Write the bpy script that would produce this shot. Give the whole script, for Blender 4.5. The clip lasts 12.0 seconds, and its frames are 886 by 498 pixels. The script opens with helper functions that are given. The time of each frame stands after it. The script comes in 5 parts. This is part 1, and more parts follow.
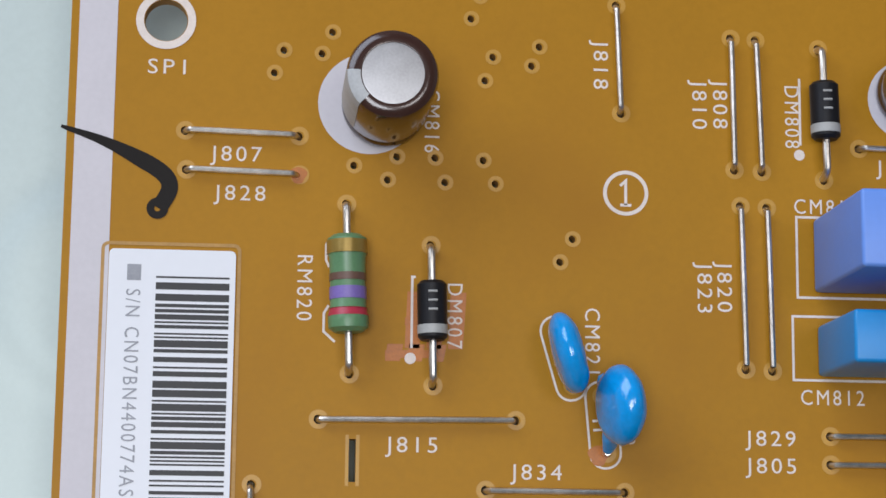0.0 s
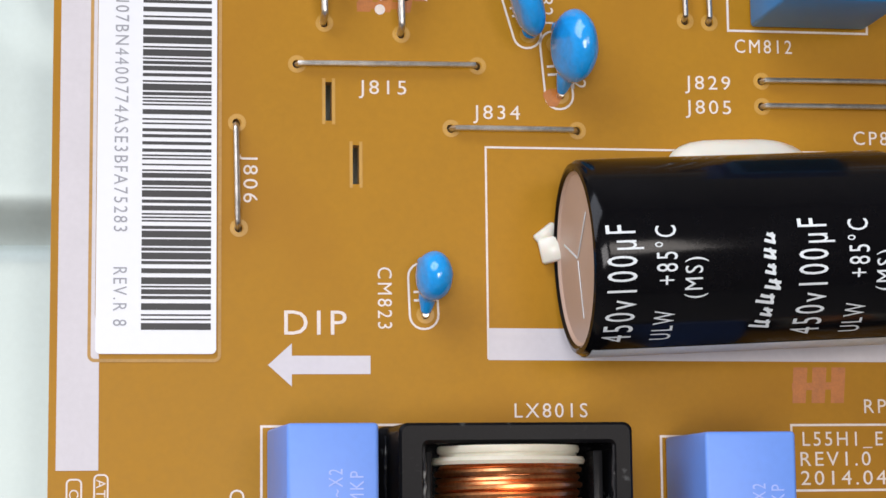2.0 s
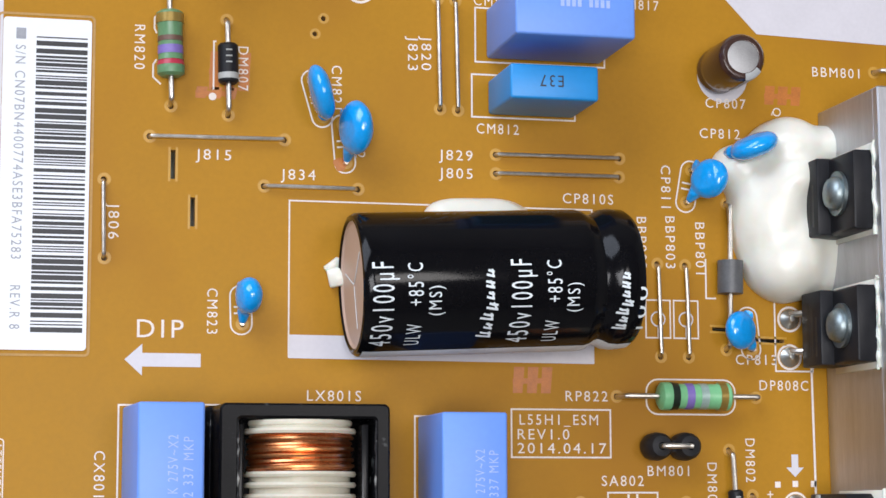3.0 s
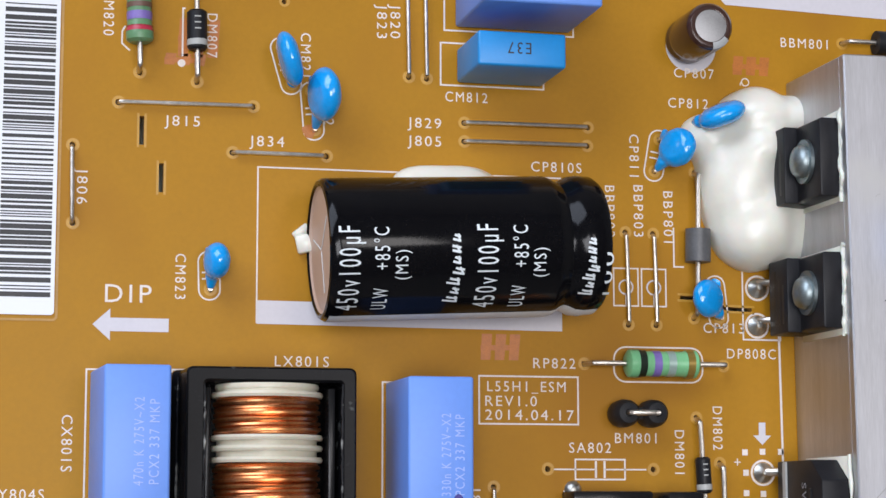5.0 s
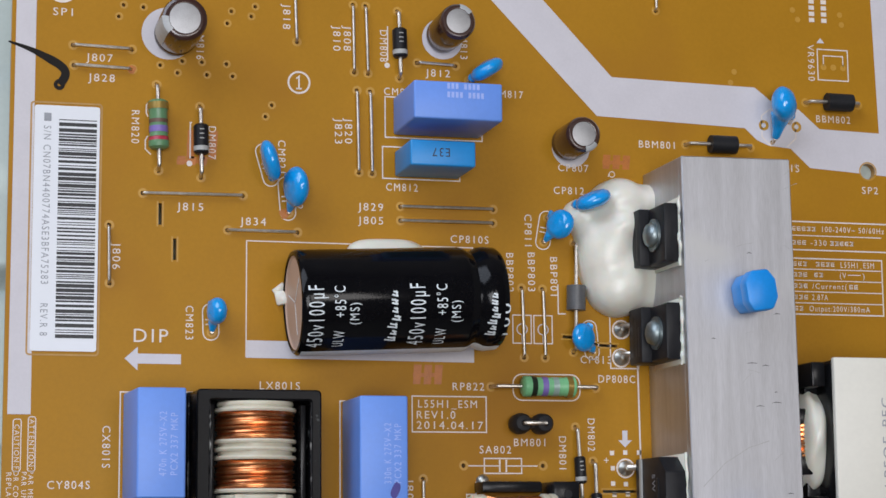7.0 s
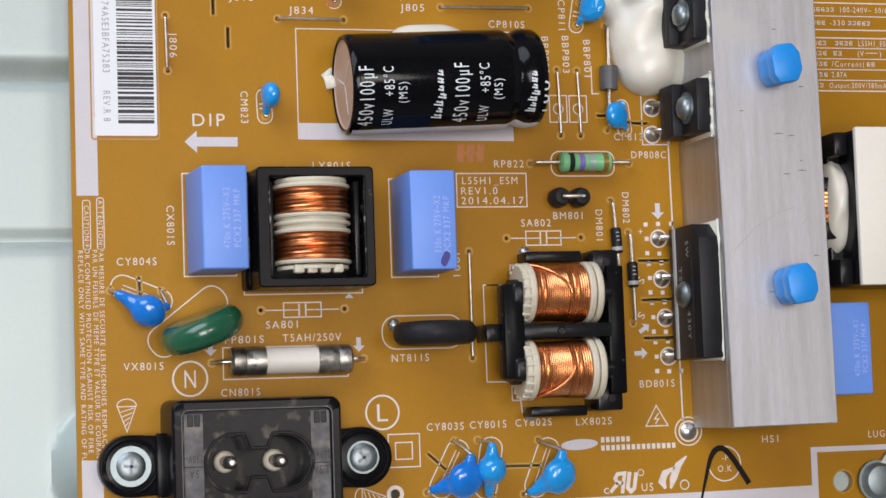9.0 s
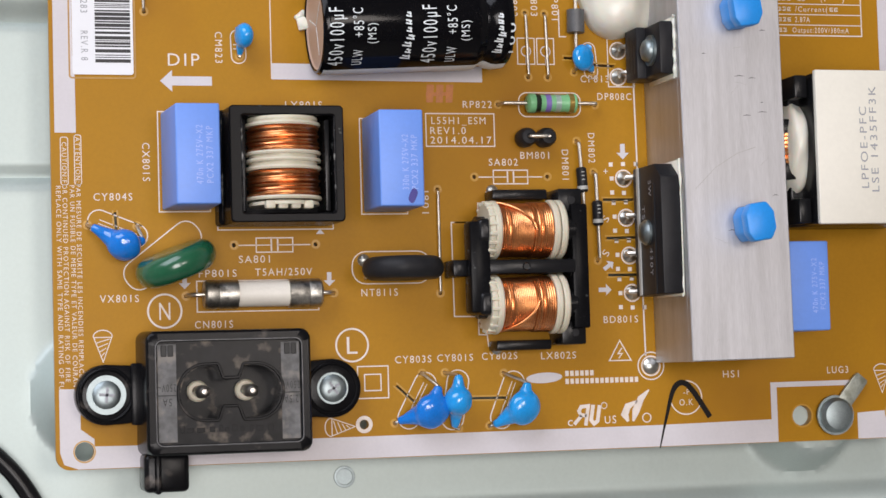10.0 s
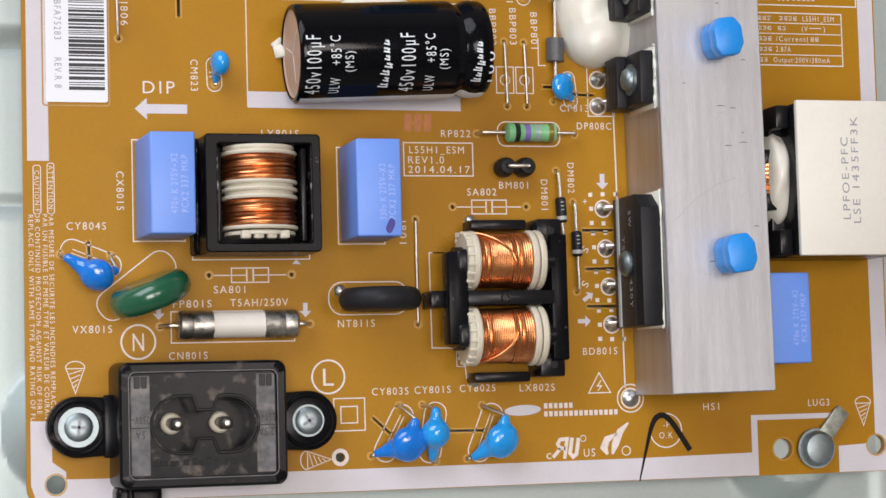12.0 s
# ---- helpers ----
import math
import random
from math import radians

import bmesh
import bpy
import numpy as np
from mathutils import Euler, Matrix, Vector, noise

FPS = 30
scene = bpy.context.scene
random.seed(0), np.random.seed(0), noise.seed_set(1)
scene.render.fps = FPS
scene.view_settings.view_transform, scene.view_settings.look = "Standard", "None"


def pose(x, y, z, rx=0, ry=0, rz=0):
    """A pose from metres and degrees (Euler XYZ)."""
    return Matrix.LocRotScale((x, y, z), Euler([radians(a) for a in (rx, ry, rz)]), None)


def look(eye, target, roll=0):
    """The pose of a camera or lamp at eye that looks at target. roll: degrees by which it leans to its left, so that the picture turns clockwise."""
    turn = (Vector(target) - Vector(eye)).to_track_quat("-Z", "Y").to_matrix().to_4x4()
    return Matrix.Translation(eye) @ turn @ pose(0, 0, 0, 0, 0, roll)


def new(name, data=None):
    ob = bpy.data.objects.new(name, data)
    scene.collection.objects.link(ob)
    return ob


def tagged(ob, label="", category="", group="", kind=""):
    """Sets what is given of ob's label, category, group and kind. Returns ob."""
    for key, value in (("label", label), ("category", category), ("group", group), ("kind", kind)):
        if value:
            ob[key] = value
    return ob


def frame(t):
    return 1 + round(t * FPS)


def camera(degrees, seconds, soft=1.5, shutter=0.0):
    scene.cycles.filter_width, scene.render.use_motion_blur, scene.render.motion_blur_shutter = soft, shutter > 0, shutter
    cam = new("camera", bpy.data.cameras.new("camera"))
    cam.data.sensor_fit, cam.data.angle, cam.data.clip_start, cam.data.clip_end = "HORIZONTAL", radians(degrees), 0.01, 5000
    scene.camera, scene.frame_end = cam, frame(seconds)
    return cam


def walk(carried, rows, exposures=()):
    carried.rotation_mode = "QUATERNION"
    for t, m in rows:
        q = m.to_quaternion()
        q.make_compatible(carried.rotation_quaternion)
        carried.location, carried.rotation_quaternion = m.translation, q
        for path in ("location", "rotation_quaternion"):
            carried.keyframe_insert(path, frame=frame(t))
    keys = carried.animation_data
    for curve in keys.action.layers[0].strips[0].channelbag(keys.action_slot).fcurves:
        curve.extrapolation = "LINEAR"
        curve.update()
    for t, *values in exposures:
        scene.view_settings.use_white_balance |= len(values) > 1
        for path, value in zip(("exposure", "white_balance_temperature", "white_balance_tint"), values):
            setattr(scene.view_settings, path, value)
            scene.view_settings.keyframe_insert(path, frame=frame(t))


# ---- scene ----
cam = camera(24.36, 12.0, shutter=0.12)
PATH = [
    (0.0, pose(-0.02325, 0.0122, 0.1776, 9.70, -5.26, 0.61)),
    (0.5, pose(-0.02605, 0.0099, 0.1775, 8.90, -6.19, 0.20)),
    (1.0, pose(-0.0282, 0.00365, 0.1781, 7.70, -6.36, 0.27)),
    (1.2, pose(-0.0312, -0.0032, 0.1779, 7.34, -6.84, -0.40)),
    (1.5, pose(-0.0308, -0.0104, 0.1819, 6.87, -7.74, -0.77)),
    (1.8, pose(-0.0266, -0.0112, 0.1879, 7.00, -7.97, -0.63)),
    (2.0, pose(-0.0331, -0.0140, 0.1890, 7.32, -8.62, -0.62)),
    (2.2, pose(-0.0243, -0.0091, 0.1935, 6.81, -8.61, -0.40)),
    (2.5, pose(-0.0325, -0.0140, 0.2410, 7.16, -11.55, -0.32)),
    (2.7, pose(-0.0385, -0.0168, 0.2576, 7.21, -12.56, -0.10)),
    (4.3, pose(-0.0419, -0.0225, 0.2550, 7.92, -13.84, -0.27)),
    (4.5, pose(-0.0395, -0.0227, 0.2567, 7.60, -13.09, -0.11)),
    (5.0, pose(-0.0371, -0.0243, 0.2584, 7.39, -13.38, -0.06)),
    (5.5, pose(-0.0379, -0.0222, 0.2583, 7.17, -13.89, -0.07)),
    (6.0, pose(-0.0375, -0.0179, 0.2605, 7.61, -14.18, 0.02)),
    (6.5, pose(-0.0421, -0.0191, 0.2711, 8.81, -14.97, -0.08)),
    (6.8, pose(-0.0568, -0.0329, 0.3299, 9.15, -15.26, -0.32)),
    (7.0, pose(-0.0584, -0.0338, 0.3459, 8.61, -15.04, -0.49)),
    (7.2, pose(-0.0621, -0.0431, 0.3400, 9.41, -15.69, -0.99)),
    (8.8, pose(-0.0740, -0.0480, 0.3559, 5.44, -15.79, -1.99)),
    (9.0, pose(-0.0733, -0.0502, 0.3597, 5.12, -15.30, -2.01)),
    (9.5, pose(-0.0727, -0.0539, 0.3676, 4.04, -15.00, -1.82)),
    (10.0, pose(-0.0692, -0.0550, 0.3713, 3.87, -15.12, -1.71)),
    (10.5, pose(-0.0673, -0.0554, 0.3700, 4.15, -15.25, -1.73)),
    (11.0, pose(-0.0698, -0.0546, 0.3691, 4.44, -15.34, -1.79)),
    (11.5, pose(-0.0689, -0.0547, 0.3703, 4.53, -15.37, -1.86)),
    (12.0, pose(-0.0684, -0.0539, 0.3670, 4.57, -15.81, -1.59)),
]
EXPOSURES = ((0.0, -0.38, 5950, 12), (0.5, -0.35, 6100, 13), (1.0, -0.3, 6300, 15), (1.5, -0.4, 6450, 15), (1.8, -0.2, 6350, 14), (2.0, -0.02, 6350, 14), (2.2, -0.25, 6250, 13), (2.5, 0.12, 6100, 12), (4.5, -0.02, 6000, 13), (5.5, -0.04, 6000, 13), (6.0, -0.06, 6050, 12), (7.0, -0.4, 6050, 12), (9.0, -0.18, 6350, 14), (10.5, -0.07, 6500, 15), (12.0, -0.06, 6500, 15))
walk(cam, PATH, EXPOSURES)

# ---- light: two added soft lamps and a small inferred one in an assumed grey room ----
world = bpy.data.worlds.new("sky")
scene.world = world
world.use_nodes = True
sky = world.node_tree.nodes.new("ShaderNodeTexSky")
sky.sky_type, sky.sun_disc = "NISHITA", False
sky.sun_elevation, sky.sun_rotation = radians(40), radians(-60)
world.node_tree.links.new(sky.outputs[0], world.node_tree.nodes["Background"].inputs[0])
world.node_tree.nodes["Background"].inputs[1].default_value = 0.1


def area(name, watts, sx, sy, m, colour=(1, 1, 1)):
    lamp = bpy.data.lights.new(name, "AREA")
    lamp.energy, lamp.shape, lamp.size, lamp.size_y, lamp.color = watts, "RECTANGLE", sx, sy, colour
    ob = new(name, lamp)
    ob.matrix_world = m
    return ob


# added area lamps without window or fitting, placed only to balance the brightness
area("added_side_light", 25, 1.5, 1.0, look((-0.92, 1.08, 0.94), (0.04, 0, 0)), (0.91, 0.97, 1.06))
area("added_top_light", 15, 0.6, 0.6, look((-0.3, -0.12, 1.60), (-0.1, -0.05, 0)), (1.0, 0.97, 0.93))
area("spot_lamp", 4.2, 0.34, 0.34, look((0.34, 0.12, 1.60), (0.2, 0.06, 0)), (1.0, 0.93, 0.84))

# ---- mesh helpers; all lengths below are in millimetres ----
MM = 0.001


def finish(name, bm, material, angle=35):
    bm.normal_update()
    me = bpy.data.meshes.new(name)
    bm.to_mesh(me)
    bm.free()
    me.transform(Matrix.Scale(MM, 4))
    if material:
        me.materials.append(material)
    me.polygons.foreach_set("use_smooth", [True] * len(me.polygons))
    me.set_sharp_from_angle(angle=radians(angle))
    return me


def part(name, bm, material, parent, label="", angle=35):
    """One mesh under a thing or under a part."""
    ob = new(name, finish(name, bm, material, angle))
    ob.parent = parent
    return tagged(ob, label)


def root(name, x, y, z, label, category, group="", turn=0.0, kind=""):
    ob = new(name)
    ob.empty_display_size = 0.002
    ob.matrix_world = pose(x * MM, y * MM, z * MM, 0, 0, turn)
    return tagged(ob, label, category, group, kind)


def single(name, bm, material, label, category, group="", kind="", angle=35):
    return tagged(new(name, finish(name, bm, material, angle)), label, category, group, kind)


def merge(*bms):
    out = bmesh.new()
    for b in bms:
        me = bpy.data.meshes.new("tmp")
        b.to_mesh(me)
        b.free()
        out.from_mesh(me)
        bpy.data.meshes.remove(me)
    return out


def moved(bm, m):
    bmesh.ops.transform(bm, matrix=m, verts=bm.verts)
    return bm


def turned(bm, rx=0, ry=0, rz=0, x=0, y=0, z=0):
    return moved(bm, pose(x, y, z, rx, ry, rz))


def box(x0, y0, z0, x1, y1, z1, bevel=0.3, seg=2):
    bm = bmesh.new()
    bmesh.ops.create_cube(bm, size=1)
    moved(bm, Matrix.LocRotScale(((x0 + x1) / 2, (y0 + y1) / 2, (z0 + z1) / 2), None, (abs(x1 - x0), abs(y1 - y0), abs(z1 - z0))))
    if bevel:
        bmesh.ops.bevel(bm, geom=bm.edges[:], offset=bevel, segments=seg, affect="EDGES", profile=0.5)
    return bm


def prism(points, z0, z1, bevel=0.0):
    bm = bmesh.new()
    f = bm.faces.new([bm.verts.new((x, y, z0)) for x, y in points])
    if f.calc_area() and sum(a[0] * b[1] - b[0] * a[1] for a, b in zip(points, points[1:] + points[:1])) > 0:
        f.normal_flip()
    up = bmesh.ops.extrude_face_region(bm, geom=[f])
    bmesh.ops.translate(bm, vec=(0, 0, z1 - z0), verts=[v for v in up["geom"] if isinstance(v, bmesh.types.BMVert)])
    bmesh.ops.recalc_face_normals(bm, faces=bm.faces)
    if bevel:
        bmesh.ops.bevel(bm, geom=bm.edges[:], offset=bevel, segments=2, affect="EDGES", profile=0.5)
    return bm


def sheet(points, z):
    """A flat printed shape."""
    bm = bmesh.new()
    f = bm.faces.new([bm.verts.new((x, y, z)) for x, y in points])
    f.normal_update()
    if f.normal.z < 0:
        f.normal_flip()
    return bm


def lathe(profile, seg=32):
    """Turns (radius, height) pairs round the z axis."""
    bm = bmesh.new()
    rings = []
    for r, z in profile:
        if r < 1e-6:
            rings.append([bm.verts.new((0, 0, z))])
        else:
            rings.append([bm.verts.new((r * math.cos(2 * math.pi * k / seg), r * math.sin(2 * math.pi * k / seg), z)) for k in range(seg)])
    for a, b in zip(rings, rings[1:]):
        for k in range(seg):
            j = (k + 1) % seg
            if len(a) == 1 and len(b) == 1:
                continue
            if len(a) == 1:
                bm.faces.new((a[0], b[j], b[k]))
            elif len(b) == 1:
                bm.faces.new((a[k], a[j], b[0]))
            else:
                bm.faces.new((a[k], a[j], b[j], b[k]))
    bmesh.ops.recalc_face_normals(bm, faces=bm.faces)
    return bm


def rod(r, z0, z1, bevel=0.15, seg=24):
    return lathe([(0, z0), (r - bevel, z0), (r, z0 + bevel), (r, z1 - bevel), (r - bevel, z1), (0, z1)], seg)


def along_x(bm):
    """Lays what stands on z along +x."""
    return turned(bm, 0, 90, 0)


def spline(points, steps=6):
    pts = [Vector(p) for p in points]
    out = []
    for i in range(len(pts) - 1):
        p0, p1, p2, p3 = pts[max(i - 1, 0)], pts[i], pts[i + 1], pts[min(i + 2, len(pts) - 1)]
        for k in range(steps):
            t = k / steps
            out.append(0.5 * (2 * p1 + (p2 - p0) * t + (2 * p0 - 5 * p1 + 4 * p2 - p3) * t * t + (3 * p1 - p0 - 3 * p2 + p3) * t * t * t))
    return out + [pts[-1]]


def tube(points, r, seg=10, steps=5, flat=1.0):
    """A round wire through points; r may be one radius or one for each point."""
    pts = spline(points, steps) if steps else [Vector(p) for p in points]
    radii = r if isinstance(r, (list, tuple)) else [r] * len(points)
    n = len(pts)
    bm, rings, up = bmesh.new(), [], None
    for i, p in enumerate(pts):
        d = (pts[min(i + 1, n - 1)] - pts[max(i - 1, 0)]).normalized()
        if up is None:
            up = Vector((0, 0, 1)) if abs(d.z) < 0.9 else Vector((1, 0, 0))
        side = d.cross(up).normalized()
        up = side.cross(d).normalized()
        s = i / max(n - 1, 1) * (len(radii) - 1)
        k = min(int(s), len(radii) - 2) if len(radii) > 1 else 0
        rr = radii[k] + (radii[min(k + 1, len(radii) - 1)] - radii[k]) * (s - k)
        rings.append([bm.verts.new(p + rr * (math.cos(a) * side + flat * math.sin(a) * up)) for a in (2 * math.pi * j / seg for j in range(seg))])
    for a, b in zip(rings, rings[1:]):
        for j in range(seg):
            bm.faces.new((a[j], a[(j + 1) % seg], b[(j + 1) % seg], b[j]))
    bm.faces.new(rings[0][::-1])
    bm.faces.new(rings[-1])
    bmesh.ops.recalc_face_normals(bm, faces=bm.faces)
    return bm


def blob(x, y, z, rx, ry, rz, sub=3, rough=0.0, seed=0):
    bm = bmesh.new()
    bmesh.ops.create_icosphere(bm, subdivisions=sub, radius=1)
    for v in bm.verts:
        k = 1 + rough * noise.noise(v.co * 1.7 + Vector((seed, 0, 0)))
        v.co = Vector((x + v.co.x * rx * k, y + v.co.y * ry * k, z + v.co.z * rz * k))
    return bm


def ring(r0, r1, z, seg=32, x=0, y=0, a0=0, a1=360):
    """A flat printed ring, or a part of one."""
    bm = bmesh.new()
    n = max(3, int(seg * (a1 - a0) / 360))
    full = a1 - a0 >= 360
    pairs = []
    for k in range(n if full else n + 1):
        a = radians(a0 + (a1 - a0) * k / n)
        c, s = math.cos(a), math.sin(a)
        pairs.append((bm.verts.new((x + r0 * c, y + r0 * s, z)), bm.verts.new((x + r1 * c, y + r1 * s, z))))
    for p, q in zip(pairs, pairs[1:] + (pairs[:1] if full else [])):
        bm.faces.new((p[0], p[1], q[1], q[0]))
    return bm


def stroke(points, width, z, closed=False):
    """A flat printed line through points, with mitred corners; width may be one for each point."""
    pts = [Vector((p[0], p[1], 0)) for p in points]
    n = len(pts)
    widths = width if isinstance(width, (list, tuple)) else [width] * n
    bm, pairs = bmesh.new(), []
    for i, p in enumerate(pts):
        a = (p - pts[i - 1]).normalized() if (i or closed) else None
        b = (pts[(i + 1) % n] - p).normalized() if (i < n - 1 or closed) else None
        a, b = a or b, b or a
        t = (a + b).normalized() if (a + b).length > 1e-4 else a
        side = Vector((-t.y, t.x, 0)) * widths[i] / 2 / max(0.4, t.dot(a))
        pairs.append((bm.verts.new((p - side).to_tuple()[:2] + (z,)), bm.verts.new((p + side).to_tuple()[:2] + (z,))))
    for p, q in zip(pairs, pairs[1:] + (pairs[:1] if closed else [])):
        bm.faces.new((p[0], q[0], q[1], p[1]))
    bmesh.ops.recalc_face_normals(bm, faces=bm.faces)
    for f in bm.faces:
        if f.normal.z < 0:
            f.normal_flip()
    return bm


def oblong(x0, y0, x1, y1, r):
    """The outline of a rounded rectangle."""
    pts = []
    for cx, cy, a0 in ((x1 - r, y1 - r, 0), (x0 + r, y1 - r, 90), (x0 + r, y0 + r, 180), (x1 - r, y0 + r, 270)):
        pts += [(cx + r * math.cos(radians(a0 + 18 * k)), cy + r * math.sin(radians(a0 + 18 * k))) for k in range(6)]
    return pts


def letters(words, width, height, bold=0.0):
    """Writing centred on the origin, of that width and cap height, lying flat."""
    cu = bpy.data.curves.new("letters", "FONT")
    cu.body, cu.size, cu.resolution_u, cu.space_character, cu.offset = words, 1.0, 3, 1.25, bold
    ob = bpy.data.objects.new("letters", cu)
    me = bpy.data.meshes.new_from_object(ob)
    bpy.data.objects.remove(ob)
    bm = bmesh.new()
    bm.from_mesh(me)
    bpy.data.meshes.remove(me)
    xs = [v.co.x for v in bm.verts]
    cap = 0.70
    moved(bm, Matrix.Diagonal((width / (max(xs) - min(xs)), height / cap, 1, 1)) @ Matrix.Translation((-(max(xs) + min(xs)) / 2, -cap / 2, 0)))
    return bm


# ---- materials ----
def mat(name, colour, rough=0.5, metal=0.0, var=0.12, scale=250.0, bump=0.0, coat=0.0, fine=9.0, stretch=(1, 1, 1), dirt_or_glint=None, spec=0.5, sss=0.0):
    """Colour and gloss that vary at two scales; a second colour lies in loose patches, as dirt, tone or painted glints.
    """
    m = bpy.data.materials.new(name)
    m.use_nodes = True
    nt = m.node_tree
    n, link = nt.nodes, nt.links.new
    p = n["Principled BSDF"]
    co = n.new("ShaderNodeTexCoord")
    mp = n.new("ShaderNodeMapping")
    mp.inputs["Scale"].default_value = stretch
    link(co.outputs["Object"], mp.inputs[0])
    big, small = n.new("ShaderNodeTexNoise"), n.new("ShaderNodeTexNoise")
    for tex, s, d in ((big, scale, 4), (small, scale * fine, 2)):
        tex.inputs["Scale"].default_value, tex.inputs["Detail"].default_value = s, d
        link(mp.outputs[0], tex.inputs["Vector"])
    mix = n.new("ShaderNodeMix")
    mix.inputs[0].default_value = 0.4
    link(big.outputs[0], mix.inputs[2])
    link(small.outputs[0], mix.inputs[3])
    ramp = n.new("ShaderNodeValToRGB")
    ramp.color_ramp.elements[0].position, ramp.color_ramp.elements[1].position = 0.3, 0.7
    ramp.color_ramp.elements[0].color = tuple(c * (1 - var) for c in colour) + (1,)
    ramp.color_ramp.elements[1].color = tuple(min(1, c * (1 + var)) for c in colour) + (1,)
    link(mix.outputs[0], ramp.inputs[0])
    out = ramp.outputs[0]
    if dirt_or_glint:
        patch = n.new("ShaderNodeTexNoise")
        patch.inputs["Scale"].default_value, patch.inputs["Detail"].default_value = dirt_or_glint[1], 6
        link(co.outputs["Object"], patch.inputs["Vector"])
        cut = n.new("ShaderNodeValToRGB")
        cut.color_ramp.elements[0].position, cut.color_ramp.elements[1].position = dirt_or_glint[2], dirt_or_glint[2] + 0.15
        link(patch.outputs[0], cut.inputs[0])
        over = n.new("ShaderNodeMix")
        over.data_type = "RGBA"
        link(cut.outputs[0], over.inputs[0])
        link(out, over.inputs[6])
        over.inputs[7].default_value = (*dirt_or_glint[0], 1)
        out = over.outputs[2]
    link(out, p.inputs["Base Color"])
    rg = n.new("ShaderNodeMapRange")
    rg.inputs["To Min"].default_value, rg.inputs["To Max"].default_value = max(0.02, rough * 0.8), min(1, rough * 1.2)
    link(mix.outputs[0], rg.inputs[0])
    link(rg.outputs[0], p.inputs["Roughness"])
    p.inputs["Metallic"].default_value, p.inputs["Coat Weight"].default_value, p.inputs["Specular IOR Level"].default_value = metal, coat, spec
    p.inputs["Coat Roughness"].default_value = 0.08
    if sss:
        p.inputs["Subsurface Weight"].default_value, p.inputs["Subsurface Scale"].default_value = sss, 0.002
    if bump:
        b = n.new("ShaderNodeBump")
        b.inputs["Strength"].default_value, b.inputs["Distance"].default_value = 0.6, bump * MM
        link(mix.outputs[0], b.inputs["Height"])
        link(b.outputs[0], p.inputs["Normal"])
    return m


BOARD = mat("board_resin", (0.40, 0.190, 0.009), 0.42, spec=0.15, var=0.07, scale=60, bump=0.01, fine=25, dirt_or_glint=((0.35, 0.158, 0.010), 30, 0.52))
BOARD_EDGE = mat("board_edge", (0.45, 0.26, 0.08), 0.7, var=0.2, scale=400, bump=0.05)
WHITE_INK = mat("white_ink", (0.60, 0.57, 0.595), 0.5, var=0.05, scale=200, bump=0.01)
PRINT = mat("print_ink", (0.74, 0.65, 0.58), 0.5, var=0.12, scale=700)
HALO = mat("hole_land", (0.48, 0.25, 0.024), 0.4, var=0.1, scale=500)
RED_INK = mat("red_stamp", (0.44, 0.135, 0.012), 0.4, var=0.2, scale=500)
MARKER = mat("black_marker", (0.008, 0.006, 0.005), 0.4, spec=0.15, var=0.3, scale=400)
TIN = mat("tinned_wire", (0.66, 0.62, 0.56), 0.38, 1.0, var=0.25, scale=500, bump=0.02)
SOLDER = mat("solder", (0.58, 0.58, 0.54), 0.36, 1.0, var=0.15, scale=600, bump=0.04)
ALU = mat("brushed_aluminium", (0.54, 0.54, 0.565), 0.5, 1.0, var=0.16, scale=90, bump=0.03, fine=14, stretch=(6, 0.4, 6), dirt_or_glint=((0.6, 0.6, 0.6), 60, 0.6))
ALU_CAN = mat("can_aluminium", (0.40, 0.40, 0.41), 0.45, 1.0, var=0.15, scale=500, bump=0.02)
ZINC = mat("zinc_screw", (0.30, 0.35, 0.36), 0.46, 1.0, var=0.2, scale=500, bump=0.02)
CHASSIS = mat("zinc_steel", (0.46, 0.53, 0.51), 0.5, 0.35, var=0.06, scale=70, bump=0.012, fine=20)
BLUE_DISC = mat("blue_epoxy", (0.014, 0.31, 0.76), 0.16, var=0.15, scale=250, bump=0.12, coat=0.5)
BLUE_DEEP = mat("deep_blue_epoxy", (0.008, 0.19, 0.68), 0.16, var=0.15, scale=250, bump=0.12, coat=0.5)
FILM_BLUE = mat("periwinkle_plastic", (0.145, 0.295, 0.78), 0.42, var=0.05, scale=150, bump=0.02)
FILM_CYAN = mat("azure_plastic", (0.018, 0.25, 0.62), 0.38, var=0.06, scale=150, bump=0.02)
FILM_INK = mat("pale_print", (0.36, 0.46, 0.88), 0.5, var=0.1, scale=400)
BLACK = mat("black_plastic", (0.010, 0.010, 0.011), 0.24, spec=0.2, var=0.25, scale=250, bump=0.03)
SLEEVE = mat("black_sleeve", (0.004, 0.004, 0.005), 0.13, var=0.2, scale=200, bump=0.01, spec=0.16)
# pale flecks in the colour stand for small glints on glossy black
GLINT_FLECKED = mat("glint_flecked_black", (0.006, 0.006, 0.007), 0.26, spec=0.07, var=0.3, scale=250, bump=0.03, dirt_or_glint=((0.16, 0.17, 0.165), 420, 0.66))
MATT_BLACK = mat("matt_black", (0.017, 0.017, 0.019), 0.5, spec=0.2, var=0.25, scale=300, bump=0.06)
EPOXY = mat("black_epoxy", (0.014, 0.014, 0.016), 0.42, spec=0.2, var=0.2, scale=600, bump=0.03)
GREY_BAND = mat("grey_band", (0.40, 0.40, 0.38), 0.45, var=0.1, scale=500)
